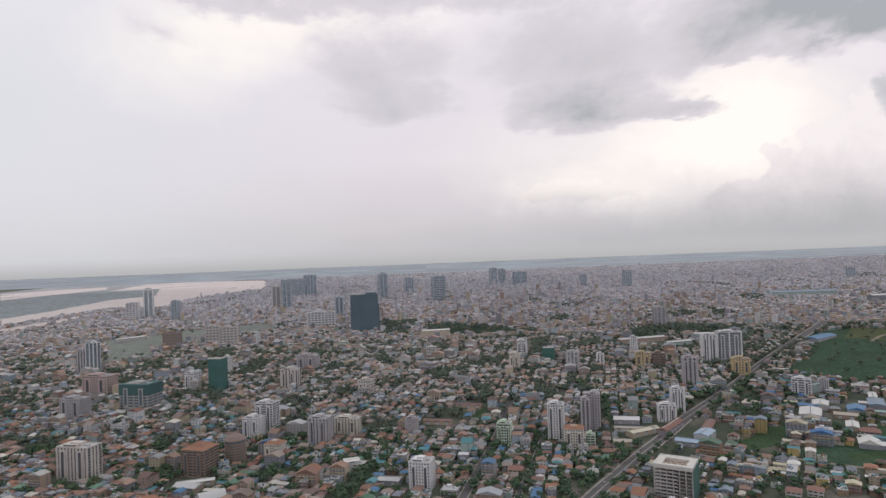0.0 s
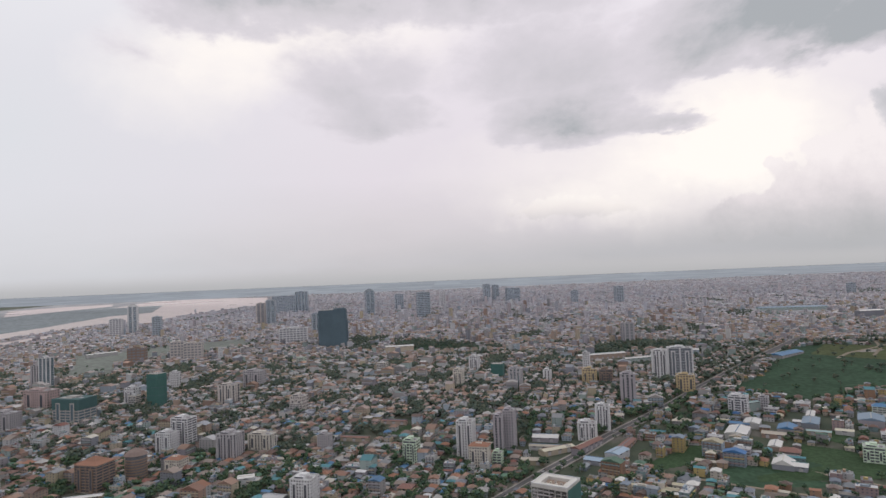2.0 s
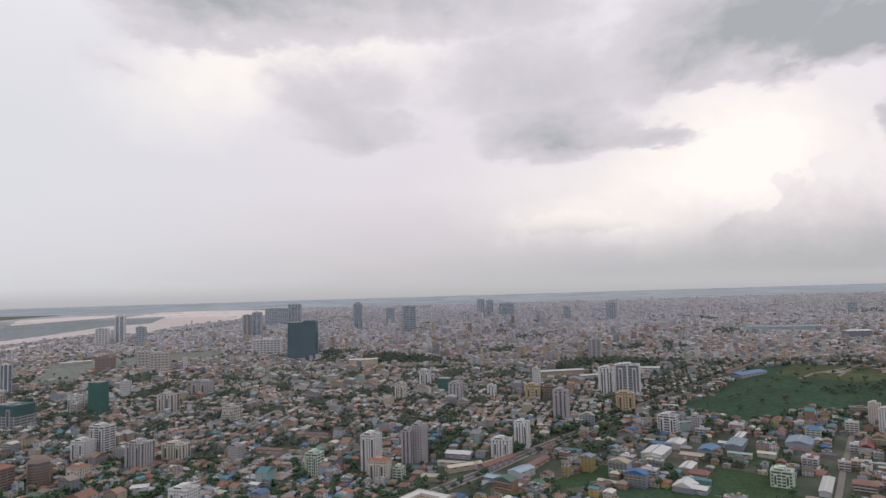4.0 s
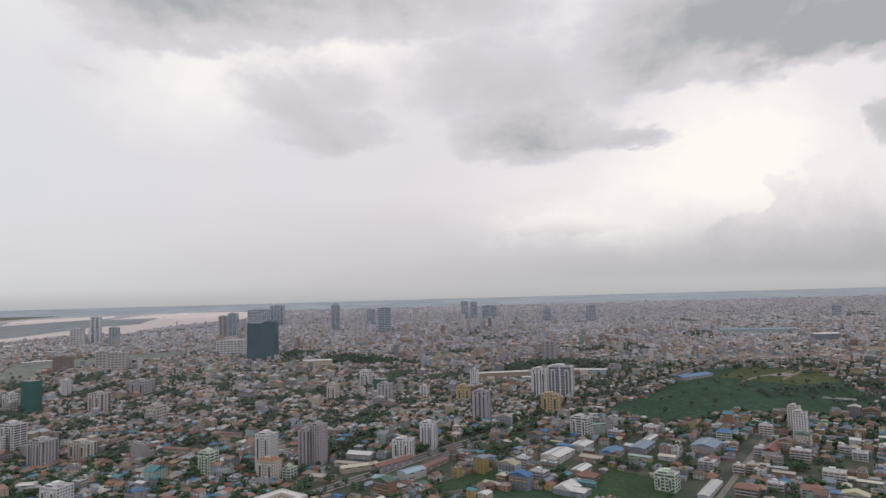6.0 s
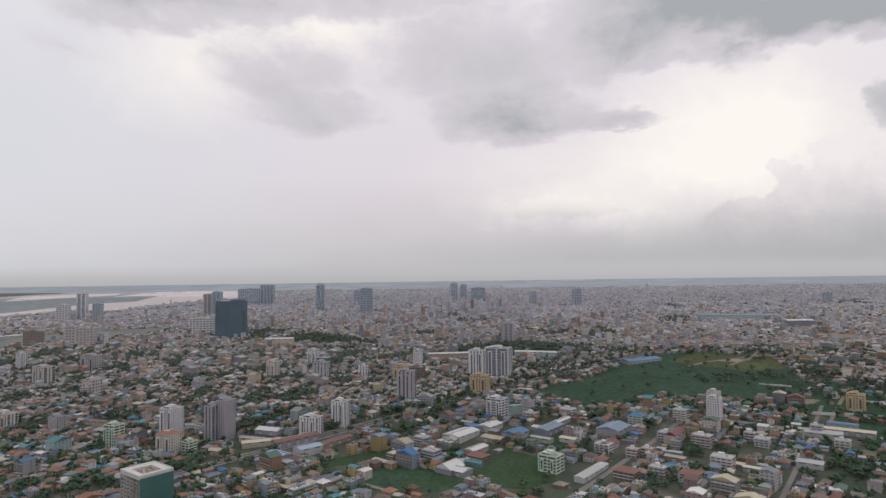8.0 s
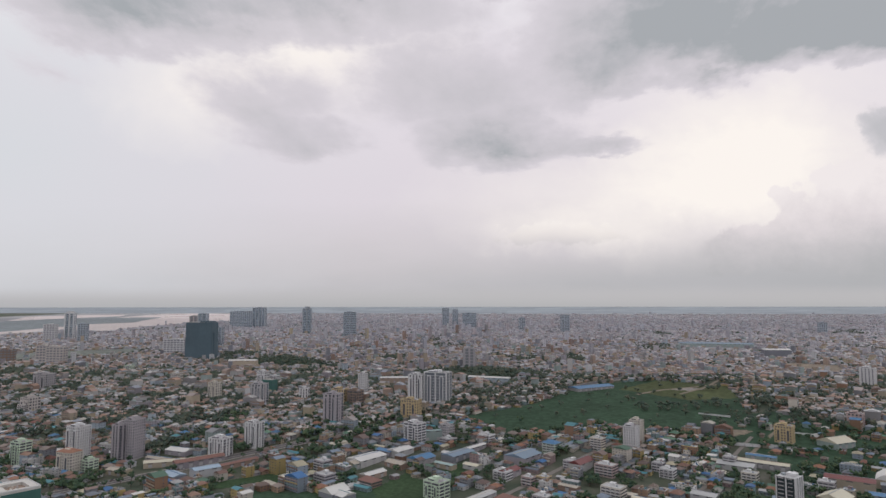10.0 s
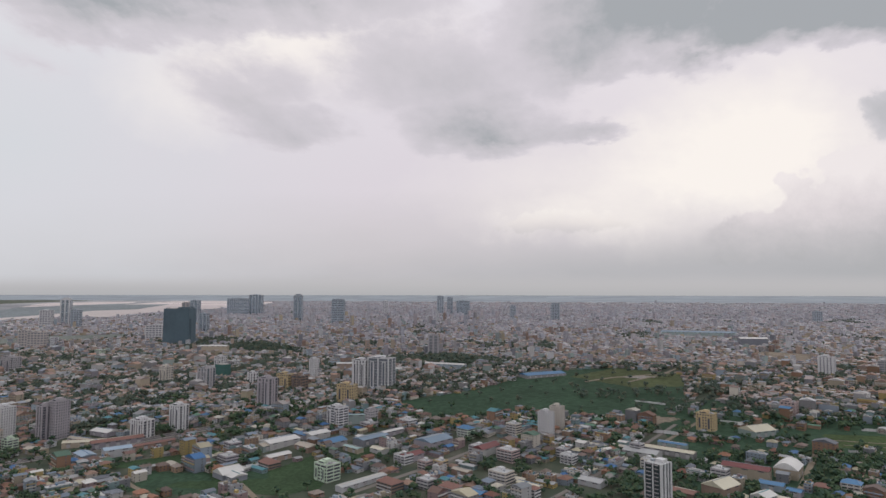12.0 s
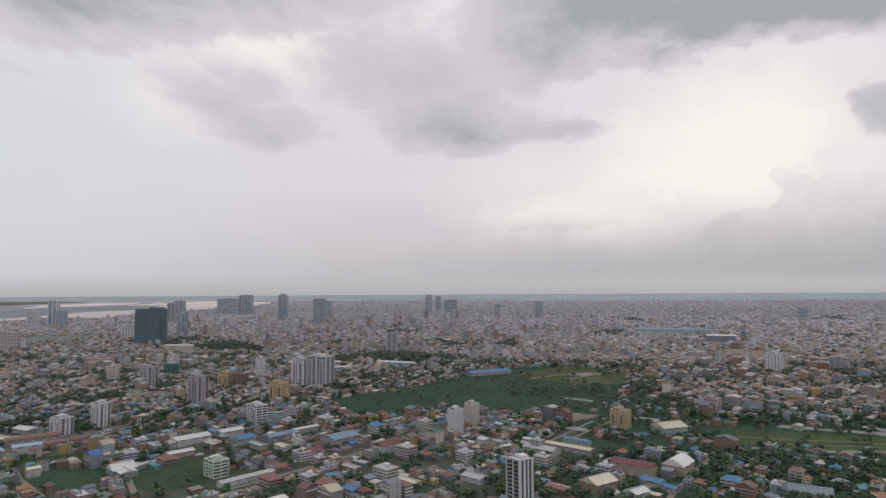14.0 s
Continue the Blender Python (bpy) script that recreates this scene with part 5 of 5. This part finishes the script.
for kit in KITS.values():
    for it in kit:
        if it.get("unused"):
            for o in (*it.children_recursive, it):
                bpy.data.objects.remove(o)

# ---- cars on the boulevard ----


def car_kit(mat, long, high, label):
    it = new("car")
    bm = bmesh.new()
    box(bm, -long / 2, -0.9, 0.35, long / 2, 0.9, 0.95)
    part("body", bm, mat, it)
    bm = bmesh.new()
    frustum(bm, -0.2, 0, 0.95, high, long * 0.62, 1.7, long * 0.46, 1.4)
    part("cabin", bm, M["glass"], it, "dark glazed cabin")
    for wx in (-0.32, 0.32):
        for wy in (-0.85, 0.85):
            bm = bmesh.new()
            bmesh.ops.create_cone(bm, cap_ends=True, segments=10, radius1=0.35, radius2=0.35, depth=0.24, matrix=pose(wx * long, wy, 0.35, 90))
            part("wheel", bm, M["asphalt"], it)
    return tagged(it, label, "car", "cars on the boulevard")


cars = [car_kit(M["white"], 4.6, 1.6, "white car on the grey boulevard"), car_kit(M["grey"], 4.4, 1.55, "grey car on the grey boulevard"), car_kit(M["brown"], 5.0, 1.9, "dark brown van on the grey boulevard")]
lane = [(170, 637), (256, 745), (357, 862), (477, 981), (646, 1166)]
for k in range(27):
    (x0, y0), (x1, y1) = lane[k % 4], lane[k % 4 + 1]
    f, side = rng.random(), (-1, 1)[k % 2]
    run = math.hypot(x1 - x0, y1 - y0)
    x, y = x0 + (x1 - x0) * f + side * 4.2 * (y1 - y0) / run, y0 + (y1 - y0) * f - side * 4.2 * (x1 - x0) / run
    m = pose(x, y, float(land(y)) + 0.30, 0, 0, math.degrees(math.atan2(y1 - y0, x1 - x0)) + (180 if side < 0 else 0))
    if k < 3:
        cars[k].matrix_basis = m
    else:
        copy_thing(cars[k % 3], m)

# ---- the city beyond, in joined masses ----
CORNERS = np.array([(-1, -1), (1, -1), (1, 1), (-1, 1)]) / 2


class Mass:
    """Many tapered boxes in one mesh; each stays a piece of its own."""

    def __init__(self):
        self.rows = []

    def add(self, x, y, z0, z1, w0, d0, w1, d1, turn, ox=0.0, oy=0.0):
        self.rows.append((x, y, z0, z1, w0, d0, w1, d1, turn, ox, oy))

    def build(self, name, mat, label, category):
        a = np.array(self.rows, float)
        c, s = np.cos(np.radians(a[:, 8])), np.sin(np.radians(a[:, 8]))
        rings = []
        for z, w, d in ((2, 4, 5), (3, 6, 7)):
            px, py = CORNERS[:, 0] * a[:, w, None] + a[:, 9, None], CORNERS[:, 1] * a[:, d, None] + a[:, 10, None]
            rings.append(np.stack([a[:, 0, None] + px * c[:, None] - py * s[:, None], a[:, 1, None] + px * s[:, None] + py * c[:, None], np.repeat(a[:, z, None], 4, 1)], -1))
        verts = np.concatenate(rings, 1).reshape(-1, 3)
        quads = np.array([(0, 1, 5, 4), (1, 2, 6, 5), (2, 3, 7, 6), (3, 0, 4, 7), (4, 5, 6, 7)])
        faces = (quads[None] + 8 * np.arange(len(a))[:, None, None]).reshape(-1, 4)
        return tagged(new(name, mesh_of(name, verts, faces, mat)), label, category, kind="stuff")


walls, yards_east, near_tiled, near_sheets, far_mixed, east_sheets, decks, panes, trim, east_trim, clutter = (Mass() for _ in range(11))
for x, y, w, d, turn, kind, k, j in homes:
    z = float(land(y))
    if kind == "block":
        w, d = 12 + 13 * j, 9 + 5 * k
    if kind == "shed":
        w, d = 8 + 18 * j * j, 6 + 4 * k
    floors = {"block": 3 + int(k * 3.9), "villa": 1 + (k > 0.35), "shop": 1 + int(j * 3.4), "shed": 1}[kind]
    storey = 3.0 * min(1.0, 1.18 - y / 5500)
    h = floors * storey + (1.0 if kind == "shed" else 0)
    east = east_of_boulevard(x, y)
    plaster, ledges = (yards_east, east_trim) if east else (walls, trim)
    mixed = y > (1000 if east else 900) + 120 * k
    tiled, sheets = (far_mixed, far_mixed) if mixed else (near_tiled, east_sheets if east and y < 950 else near_sheets)
    plaster.add(x, y, z - 5, z + h, w, d, w, d, turn)
    if kind == "villa":
        (tiled if j < (0.45 if east else 0.72 if y < 950 else 0.46) else sheets).add(x, y, z + h, z + h + d * (0.18 + 0.12 * k), w + 1.6, d + 1.6, max(0.4, w - 0.8 * d), 0.3, turn)
        if k < 0.4:
            plaster.add(x, y, z - 5, z + h - 3.2, w * 0.5, 4, w * 0.5, 4, turn, w * 0.2, -d / 2 - 1.5)
            tiled.add(x, y, z + h - 3.2, z + h - 1.6, w * 0.5 + 1, 5, w * 0.25, 0.3, turn, w * 0.2, -d / 2 - 1.5)
    elif kind in ("shop", "block"):
        if k < 0.5:
            for f in range(3 if y < 1000 else 0):
                u, v = (k * 37.7 + f * 0.37) % 1.0 - 0.5, (j * 53.3 + f * 0.61) % 1.0 - 0.7
                clutter.add(x, y, z + h + 0.15, z + h + 1.0 + 1.2 * ((k * 91.7 + f * 0.3) % 1.0), 1.6, 1.4, 1.4, 1.2, turn, u * (w - 3), v * 0.5 * (d - 3))
            decks.add(x, y, z + h, z + h + 0.15, w - 0.5, d - 0.5, w - 0.5, d - 0.5, turn)
            plaster.add(x, y, z + h, z + h + 2.6, w * 0.4, d * 0.25, w * 0.4, d * 0.25, turn, w * 0.1, d * 0.25)
            for oy, ww, dd in ((d / 2 - 0.1, w, 0.2), (-d / 2 + 0.1, w, 0.2)):
                ledges.add(x, y, z + h, z + h + 0.9, ww, dd, ww, dd, turn, 0, oy)
        elif k < (0.62 if east else 0.78):
            tiled.add(x, y, z + h, z + h + w * 0.2, w + 0.8, d + 1.2, 0.3, d + 1.2, turn)
        else:
            sheets.add(x, y, z + h, z + h + w * 0.15, w + 0.8, d + 1.2, 0.3, d + 1.2, turn)
        for f in range(1, floors):
            ledges.add(x, y, z + f * storey - 0.2, z + f * storey + 0.7, w * 0.9, 1.0, w * 0.9, 1.0, turn, 0, -d / 2 - 0.5)
    else:
        sheets.add(x, y, z + h, z + h + d * 0.15, w + 1.4, d + 1.4, w + 1.4, 0.25, turn)
    if y < 1000:
        for f in range(floors):
            zz = z + f * storey + 1.0
            for o in ((-0.28, 0.28) if w < 11 else (-0.33, 0.0, 0.33) if w < 17 else (-0.4, -0.2, 0.0, 0.2, 0.4)):
                for side in (-1, 1):
                    panes.add(x, y, zz, zz + 1.2, 1.4, 0.1, 1.7, 0.1, turn, o * w, side * (d / 2 + 0.04))
            for side in (-1, 1):
                panes.add(x, y, zz, zz + 1.2, 0.1, 1.4, 0.1, 1.4, turn, side * (w / 2 + 0.04), 0.15 * d)
yards_east.build("house_walls", M["wall_cool"], "plastered house walls in white, grey and pale yellow", "houses")
walls.build("house_walls", M["wall"], "plastered house walls in cream, white and grey", "houses")
near_tiled.build("tiled_roofs", M["tile"], "brown and terracotta tiled roofs", "roofs")
near_sheets.build("metal_roofs", M["metal"], "grey, white and blue sheet roofs", "roofs")
east_sheets.build("metal_roofs", M["old_metal"], "weathered grey, blue and rusty sheet roofs", "roofs")
far_mixed.build("town_roofs", M["town_roof"], "brown and grey roofs of the denser town, paled for haze", "roofs")
decks.build("flat_roofs", M["flat"], "flat concrete roofs", "roofs")
clutter.build("roof_tanks", M["metal"], "water tanks and small huts on the flat roofs", "tanks")
panes.build("house_windows", M["glass"], "dark windows of the houses", "windows")
trim.build("house_balconies", M["wall"], "pale balconies and parapets", "balconies")
east_trim.build("house_balconies", M["wall_cool"], "grey and white balconies and parapets", "balconies")

far_walls, far_roofs, far_panes, less_hazed_walls, less_hazed_roofs = Mass(), Mass(), Mass(), Mass(), Mass()
FAR = ((33, 1500, 1850, 11, (6, 13), 4.5, 11), (41, 1850, 2300, 11.5, (7, 15), 5, 12), (52, 2300, 2900, 12, (8, 18), 5, 13), (28, 2900, 3700, 14, (10, 24), 6, 14), (36, 3700, 4950, 20, (14, 34), 8, 15))
for angle, y0, y1, depth, width, street, seed in FAR:
    plan = lots(angle, y0, y1, depth, width, street, seed)
    plan = plan[free_ground(plan[:, 0], plan[:, 1], 8)]
    for x, y, w, d, turn in plan:
        k, j = rng.random(), rng.random()
        green = noise.noise(Vector((x / 170, y / 330, 5.0))) + 0.5 * noise.noise(Vector((x / 60, y / 120, 1.0)))
        if k > 0.93 - 0.35 * max(0.0, green) or green > 0.52:
            trees.append((x, y))
            continue
        z, small = float(land(y)), max(0.42, 1.05 - y / 6200)
        core = math.exp(-(((x - 250) / 1100) ** 2) - ((y - 2700) / 1200) ** 2)
        floors = 1 + int(j * 2.7) + (rng.randint(1, 4) if rng.random() < 0.10 + 0.12 * core else 0)
        if rng.random() < 0.003 + 0.018 * core:
            floors += rng.randint(4, 9) + (rng.randint(2, 9) if y > 2300 and k < 0.4 else 0)
        h, d = floors * 3.3 * small, d * 0.85
        w = w * 0.93 if floors < 7 else min(w, 15 * small)
        if floors > 6 and math.hypot(x + 182, y - 1650) < 220:
            continue
        # with distance, more houses take the colours paled for haze
        less_hazed = rng.random() > (y - 1500) / 1400
        wall_mass, roof_mass = (less_hazed_walls, less_hazed_roofs) if less_hazed else (far_walls, far_roofs)
        if y > 2900 and floors < 5:
            (wall_mass if k < 0.5 else roof_mass).add(x, y, z - 5, z + h, w, d, w, d, turn)
            continue
        wall_mass.add(x, y, z - 5, z + h, w, d, w, d, turn)
        if floors < 5 and j < 0.75:
            roof_mass.add(x, y, z + h, z + h + 2.6 * small, w + 1, d + 1, max(0.5, w - d * 0.6), 0.5, turn)
        else:
            roof_mass.add(x, y, z + h, z + h + 0.4, w - 0.4, d - 0.4, w - 0.4, d - 0.4, turn)
        if y < 1700 or floors > 5:
            for f in range(floors):
                zz = z + (f * 3.3 + 1.0) * small
                far_panes.add(x, y, zz, zz + 1.4 * small, w * 0.8, 0.1, w * 0.8, 0.1, turn, 0, -d / 2 - 0.05)
                if f % 2:
                    far_panes.add(x, y, zz, zz + 1.4 * small, 0.1, d * 0.6, 0.1, d * 0.6, turn, -w / 2 - 0.05, 0)
# the farthest houses carry the haze in their colours
far_walls.build("city_walls", M["far_wall"], "dense city of house walls, paled and cooled for haze", "houses")
far_roofs.build("city_roofs", M["far_roof"], "dense city of roofs, greyed in colour for haze", "roofs")
less_hazed_walls.build("town_walls", M["wall"], "plastered walls of nearer town houses", "houses")
less_hazed_roofs.build("town_roofs", M["town_roof"], "brown roofs of nearer town houses", "roofs")
far_panes.build("city_windows", M["far_glass"], "window rows of the city, lightened for haze", "windows")

# ---- trees ----
OCTA = np.array([(1, 0, 0), (0, 1, 0), (-1, 0, 0), (0, -1, 0), (0, 0, 0.8), (0, 0, -0.8)])
OCTA_FACES = np.array([(0, 1, 4), (1, 2, 4), (2, 3, 4), (3, 0, 4), (1, 0, 5), (2, 1, 5), (3, 2, 5), (0, 3, 5)])


def crown(gen, centres, sizes):
    """Uneven leaf clumps, each a bent octahedron of its own."""
    k = len(centres)
    verts = np.repeat(OCTA[None], k, 0) * gen.uniform(0.55, 1.35, (k, 6, 1))
    turn = gen.uniform(0, 2 * math.pi, k)
    c, s = np.cos(turn)[:, None], np.sin(turn)[:, None]
    tip = gen.uniform(-0.6, 0.6, (k, 1))
    x, y, z = verts[..., 0] * c - verts[..., 1] * s, verts[..., 0] * s + verts[..., 1] * c, verts[..., 2]
    verts = np.stack([x + tip * z, y, z - tip * x], -1) * sizes[:, None, None] + centres[:, None]
    return verts.reshape(-1, 3), (OCTA_FACES[None] + 6 * np.arange(k)[:, None, None]).reshape(-1, 3)


def clump_places(gen, count):
    """Points in a lumpy dome."""
    p = gen.normal(size=(count, 3))
    p /= np.linalg.norm(p, axis=1)[:, None]
    p *= gen.uniform(0.55, 1.0, (count, 1))
    return p * (1, 1, 0.75)


def tree_kit(seed, high, spread):
    gen = np.random.default_rng(seed)
    it = new("tree")
    bm = bmesh.new()
    rings = [[bm.verts.new((math.cos(a) * r + bend, math.sin(a) * r, z)) for a in np.linspace(0, 2 * math.pi, 7)[:-1]] for r, z, bend in ((0.42, -3, 0), (0.3, high * 0.3, 0.1), (0.16, high * 0.62, 0.3))]
    for low, up in zip(rings, rings[1:]):
        for i in range(6):
            bm.faces.new((low[i], low[(i + 1) % 6], up[(i + 1) % 6], up[i]))
    for t in range(4):
        ax, ay = math.cos(t * 1.7 + seed) * spread * 0.6, math.sin(t * 1.7 + seed) * spread * 0.6
        foot, tip = Vector((0.15, 0, high * 0.38)), Vector((ax, ay, high * 0.7))
        a = [bm.verts.new(foot + Vector((dx, dy, 0))) for dx, dy in ((0.14, 0), (-0.07, 0.12), (-0.07, -0.12))]
        b = [bm.verts.new(tip + Vector((dx, dy, 0)) * 0.4) for dx, dy in ((0.14, 0), (-0.07, 0.12), (-0.07, -0.12))]
        for i in range(3):
            bm.faces.new((a[i], a[(i + 1) % 3], b[(i + 1) % 3], b[i]))
    part("trunk", bm, M["bark"], it)
    centres = clump_places(gen, 110) * (spread, spread, high * 0.36) + (0, 0, high * 0.68)
    verts, faces = crown(gen, centres, gen.uniform(0.45, 1.05, 110) * spread * 0.26)
    leaves = new("crown", mesh_of("crown", verts, faces, M["leaf"]))
    leaves.parent = it
    return tagged(it, "dark green broad-leaved tree between the houses", "tree", "trees near the houses")


def thicket(poly, count):
    a = np.array(poly, float)
    x, y = gen.uniform(a[:, 0].min(), a[:, 0].max(), count), gen.uniform(a[:, 1].min(), a[:, 1].max(), count)
    keep = inside(poly, x, y)
    return list(zip(x[keep], y[keep]))


gen = np.random.default_rng(5)
for poly, many in ((PARK, 420), (PARK_B, 620), (PLOT, 60), (MEADOW, 14), (FIELD, 110), (AIRFIELD, 30)):
    trees += thicket(poly, many)
trees += thicket([(1000, 1040), (1100, 1130), (1120, 1250), (1070, 1140), (960, 1045)], 90)
trees += thicket([(1130, 930), (1240, 1010), (1480, 1060), (1500, 1110), (1250, 1100), (1120, 1000)], 60)
trees += thicket([(600, 1085), (735, 1170), (850, 1380), (830, 1385), (720, 1185), (596, 1100)], 120)
trees += thicket([(560, 1180), (700, 1250), (760, 1330), (640, 1290)], 100)
trees += thicket([(905, 1130), (1000, 1150), (1090, 1190), (1080, 1230), (960, 1190), (900, 1165)], 90)
trees += thicket([(1150, 1085), (1223, 1020), (1400, 1000), (1400, 1025), (1240, 1050), (1165, 1120)], 110)
trees += thicket([(1156, 888), (1213, 897), (1330, 860), (1290, 800), (1208, 774), (1136, 797)], 120)
trees += thicket([(20, 980), (120, 960), (180, 1010), (90, 1060)], 70)
trees += thicket([(-330, 800), (-60, 700), (0, 760), (-200, 860)], 170)
for x0, y0, x1, y1, half in ROADS[:12]:
    run = math.hypot(x1 - x0, y1 - y0)
    for k in range(int(run / 8)):
        for side in (-1, 1):
            if rng.random() < 0.55:
                f, off = (k + rng.random()) * 8 / run, side * (half + rng.uniform(0.5, 3))
                trees.append((x0 + (x1 - x0) * f + off * (y1 - y0) / run, y0 + (y1 - y0) * f - off * (x1 - x0) / run))
trees += [(288, 680), (293, 684), (285, 686)]
spots = np.array(trees)
ok = np.ones(len(spots), bool)
for x0, y0, x1, y1, half in ROADS:
    dx, dy = x1 - x0, y1 - y0
    t = np.clip(((spots[:, 0] - x0) * dx + (spots[:, 1] - y0) * dy) / (dx * dx + dy * dy), 0, 1)
    ok &= np.hypot(spots[:, 0] - x0 - t * dx, spots[:, 1] - y0 - t * dy) > half
for tx, ty, reach in TAKEN:
    ok &= np.hypot(spots[:, 0] - tx, spots[:, 1] - ty) > reach * 0.9
spots = spots[ok]
near = spots[spots[:, 1] < 760][:180]
rest = np.concatenate([spots[spots[:, 1] < 760][180:], spots[spots[:, 1] >= 760]])
kits = [tree_kit(k, hi, sp) for k, (hi, sp) in enumerate(((9, 4.0), (11, 5.0), (7.5, 3.4), (12, 4.4), (8, 4.6)))]
for k, (x, y) in enumerate(near):
    m = pose(x, y, float(land(y)), 0, 0, gen.uniform(0, 360)) @ Matrix.Scale(gen.uniform(0.8, 1.15), 4)
    if k < len(kits):
        kits[k].matrix_basis = m
    else:
        copy_thing(kits[k % len(kits)], m)

stems, all_c, all_s = Mass(), [], []
for x, y in rest:
    z, hi = float(land(y)), gen.uniform(5.5, 11.5) * min(1.0, 1.25 - y / 5000)
    sp = hi * gen.uniform(0.42, 0.58)
    many = 14 if y < 900 else 7 if y < 1300 else 4 if y < 1900 else 2
    all_c.append(clump_places(gen, many) * (sp, sp, hi * 0.36) + (x, y, z + hi * 0.66))
    all_s.append(gen.uniform(0.6, 1.2, many) * sp * (0.42 if many > 10 else 0.54 if many > 6 else 0.66 if many > 4 else 0.8))
    if y < 1300:
        stems.add(x, y, z - 2, z + hi * 0.5, 0.7, 0.7, 0.35, 0.35, 0)
# nearer trees keep plain foliage, farther ones the haze-dulled copy
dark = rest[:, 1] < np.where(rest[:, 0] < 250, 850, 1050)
for woods, mat, text in ((dark, M["leaf"], "dark green trees scattered between the houses"), (~dark, M["hazed_leaf"], "green trees through the farther city, dulled for haze")):
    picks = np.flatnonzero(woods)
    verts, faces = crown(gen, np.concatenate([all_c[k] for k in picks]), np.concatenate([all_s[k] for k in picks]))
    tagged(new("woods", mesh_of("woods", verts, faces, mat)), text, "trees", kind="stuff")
stems.build("tree_stems", M["bark"], "stems of the trees", "trees")

# ---- from map units to metres ----
for ob in list(scene.objects):
    if ob.parent is None and ob.type in {"MESH", "EMPTY"}:
        ob.matrix_basis = Matrix.Scale(SCALE, 4) @ ob.matrix_basis
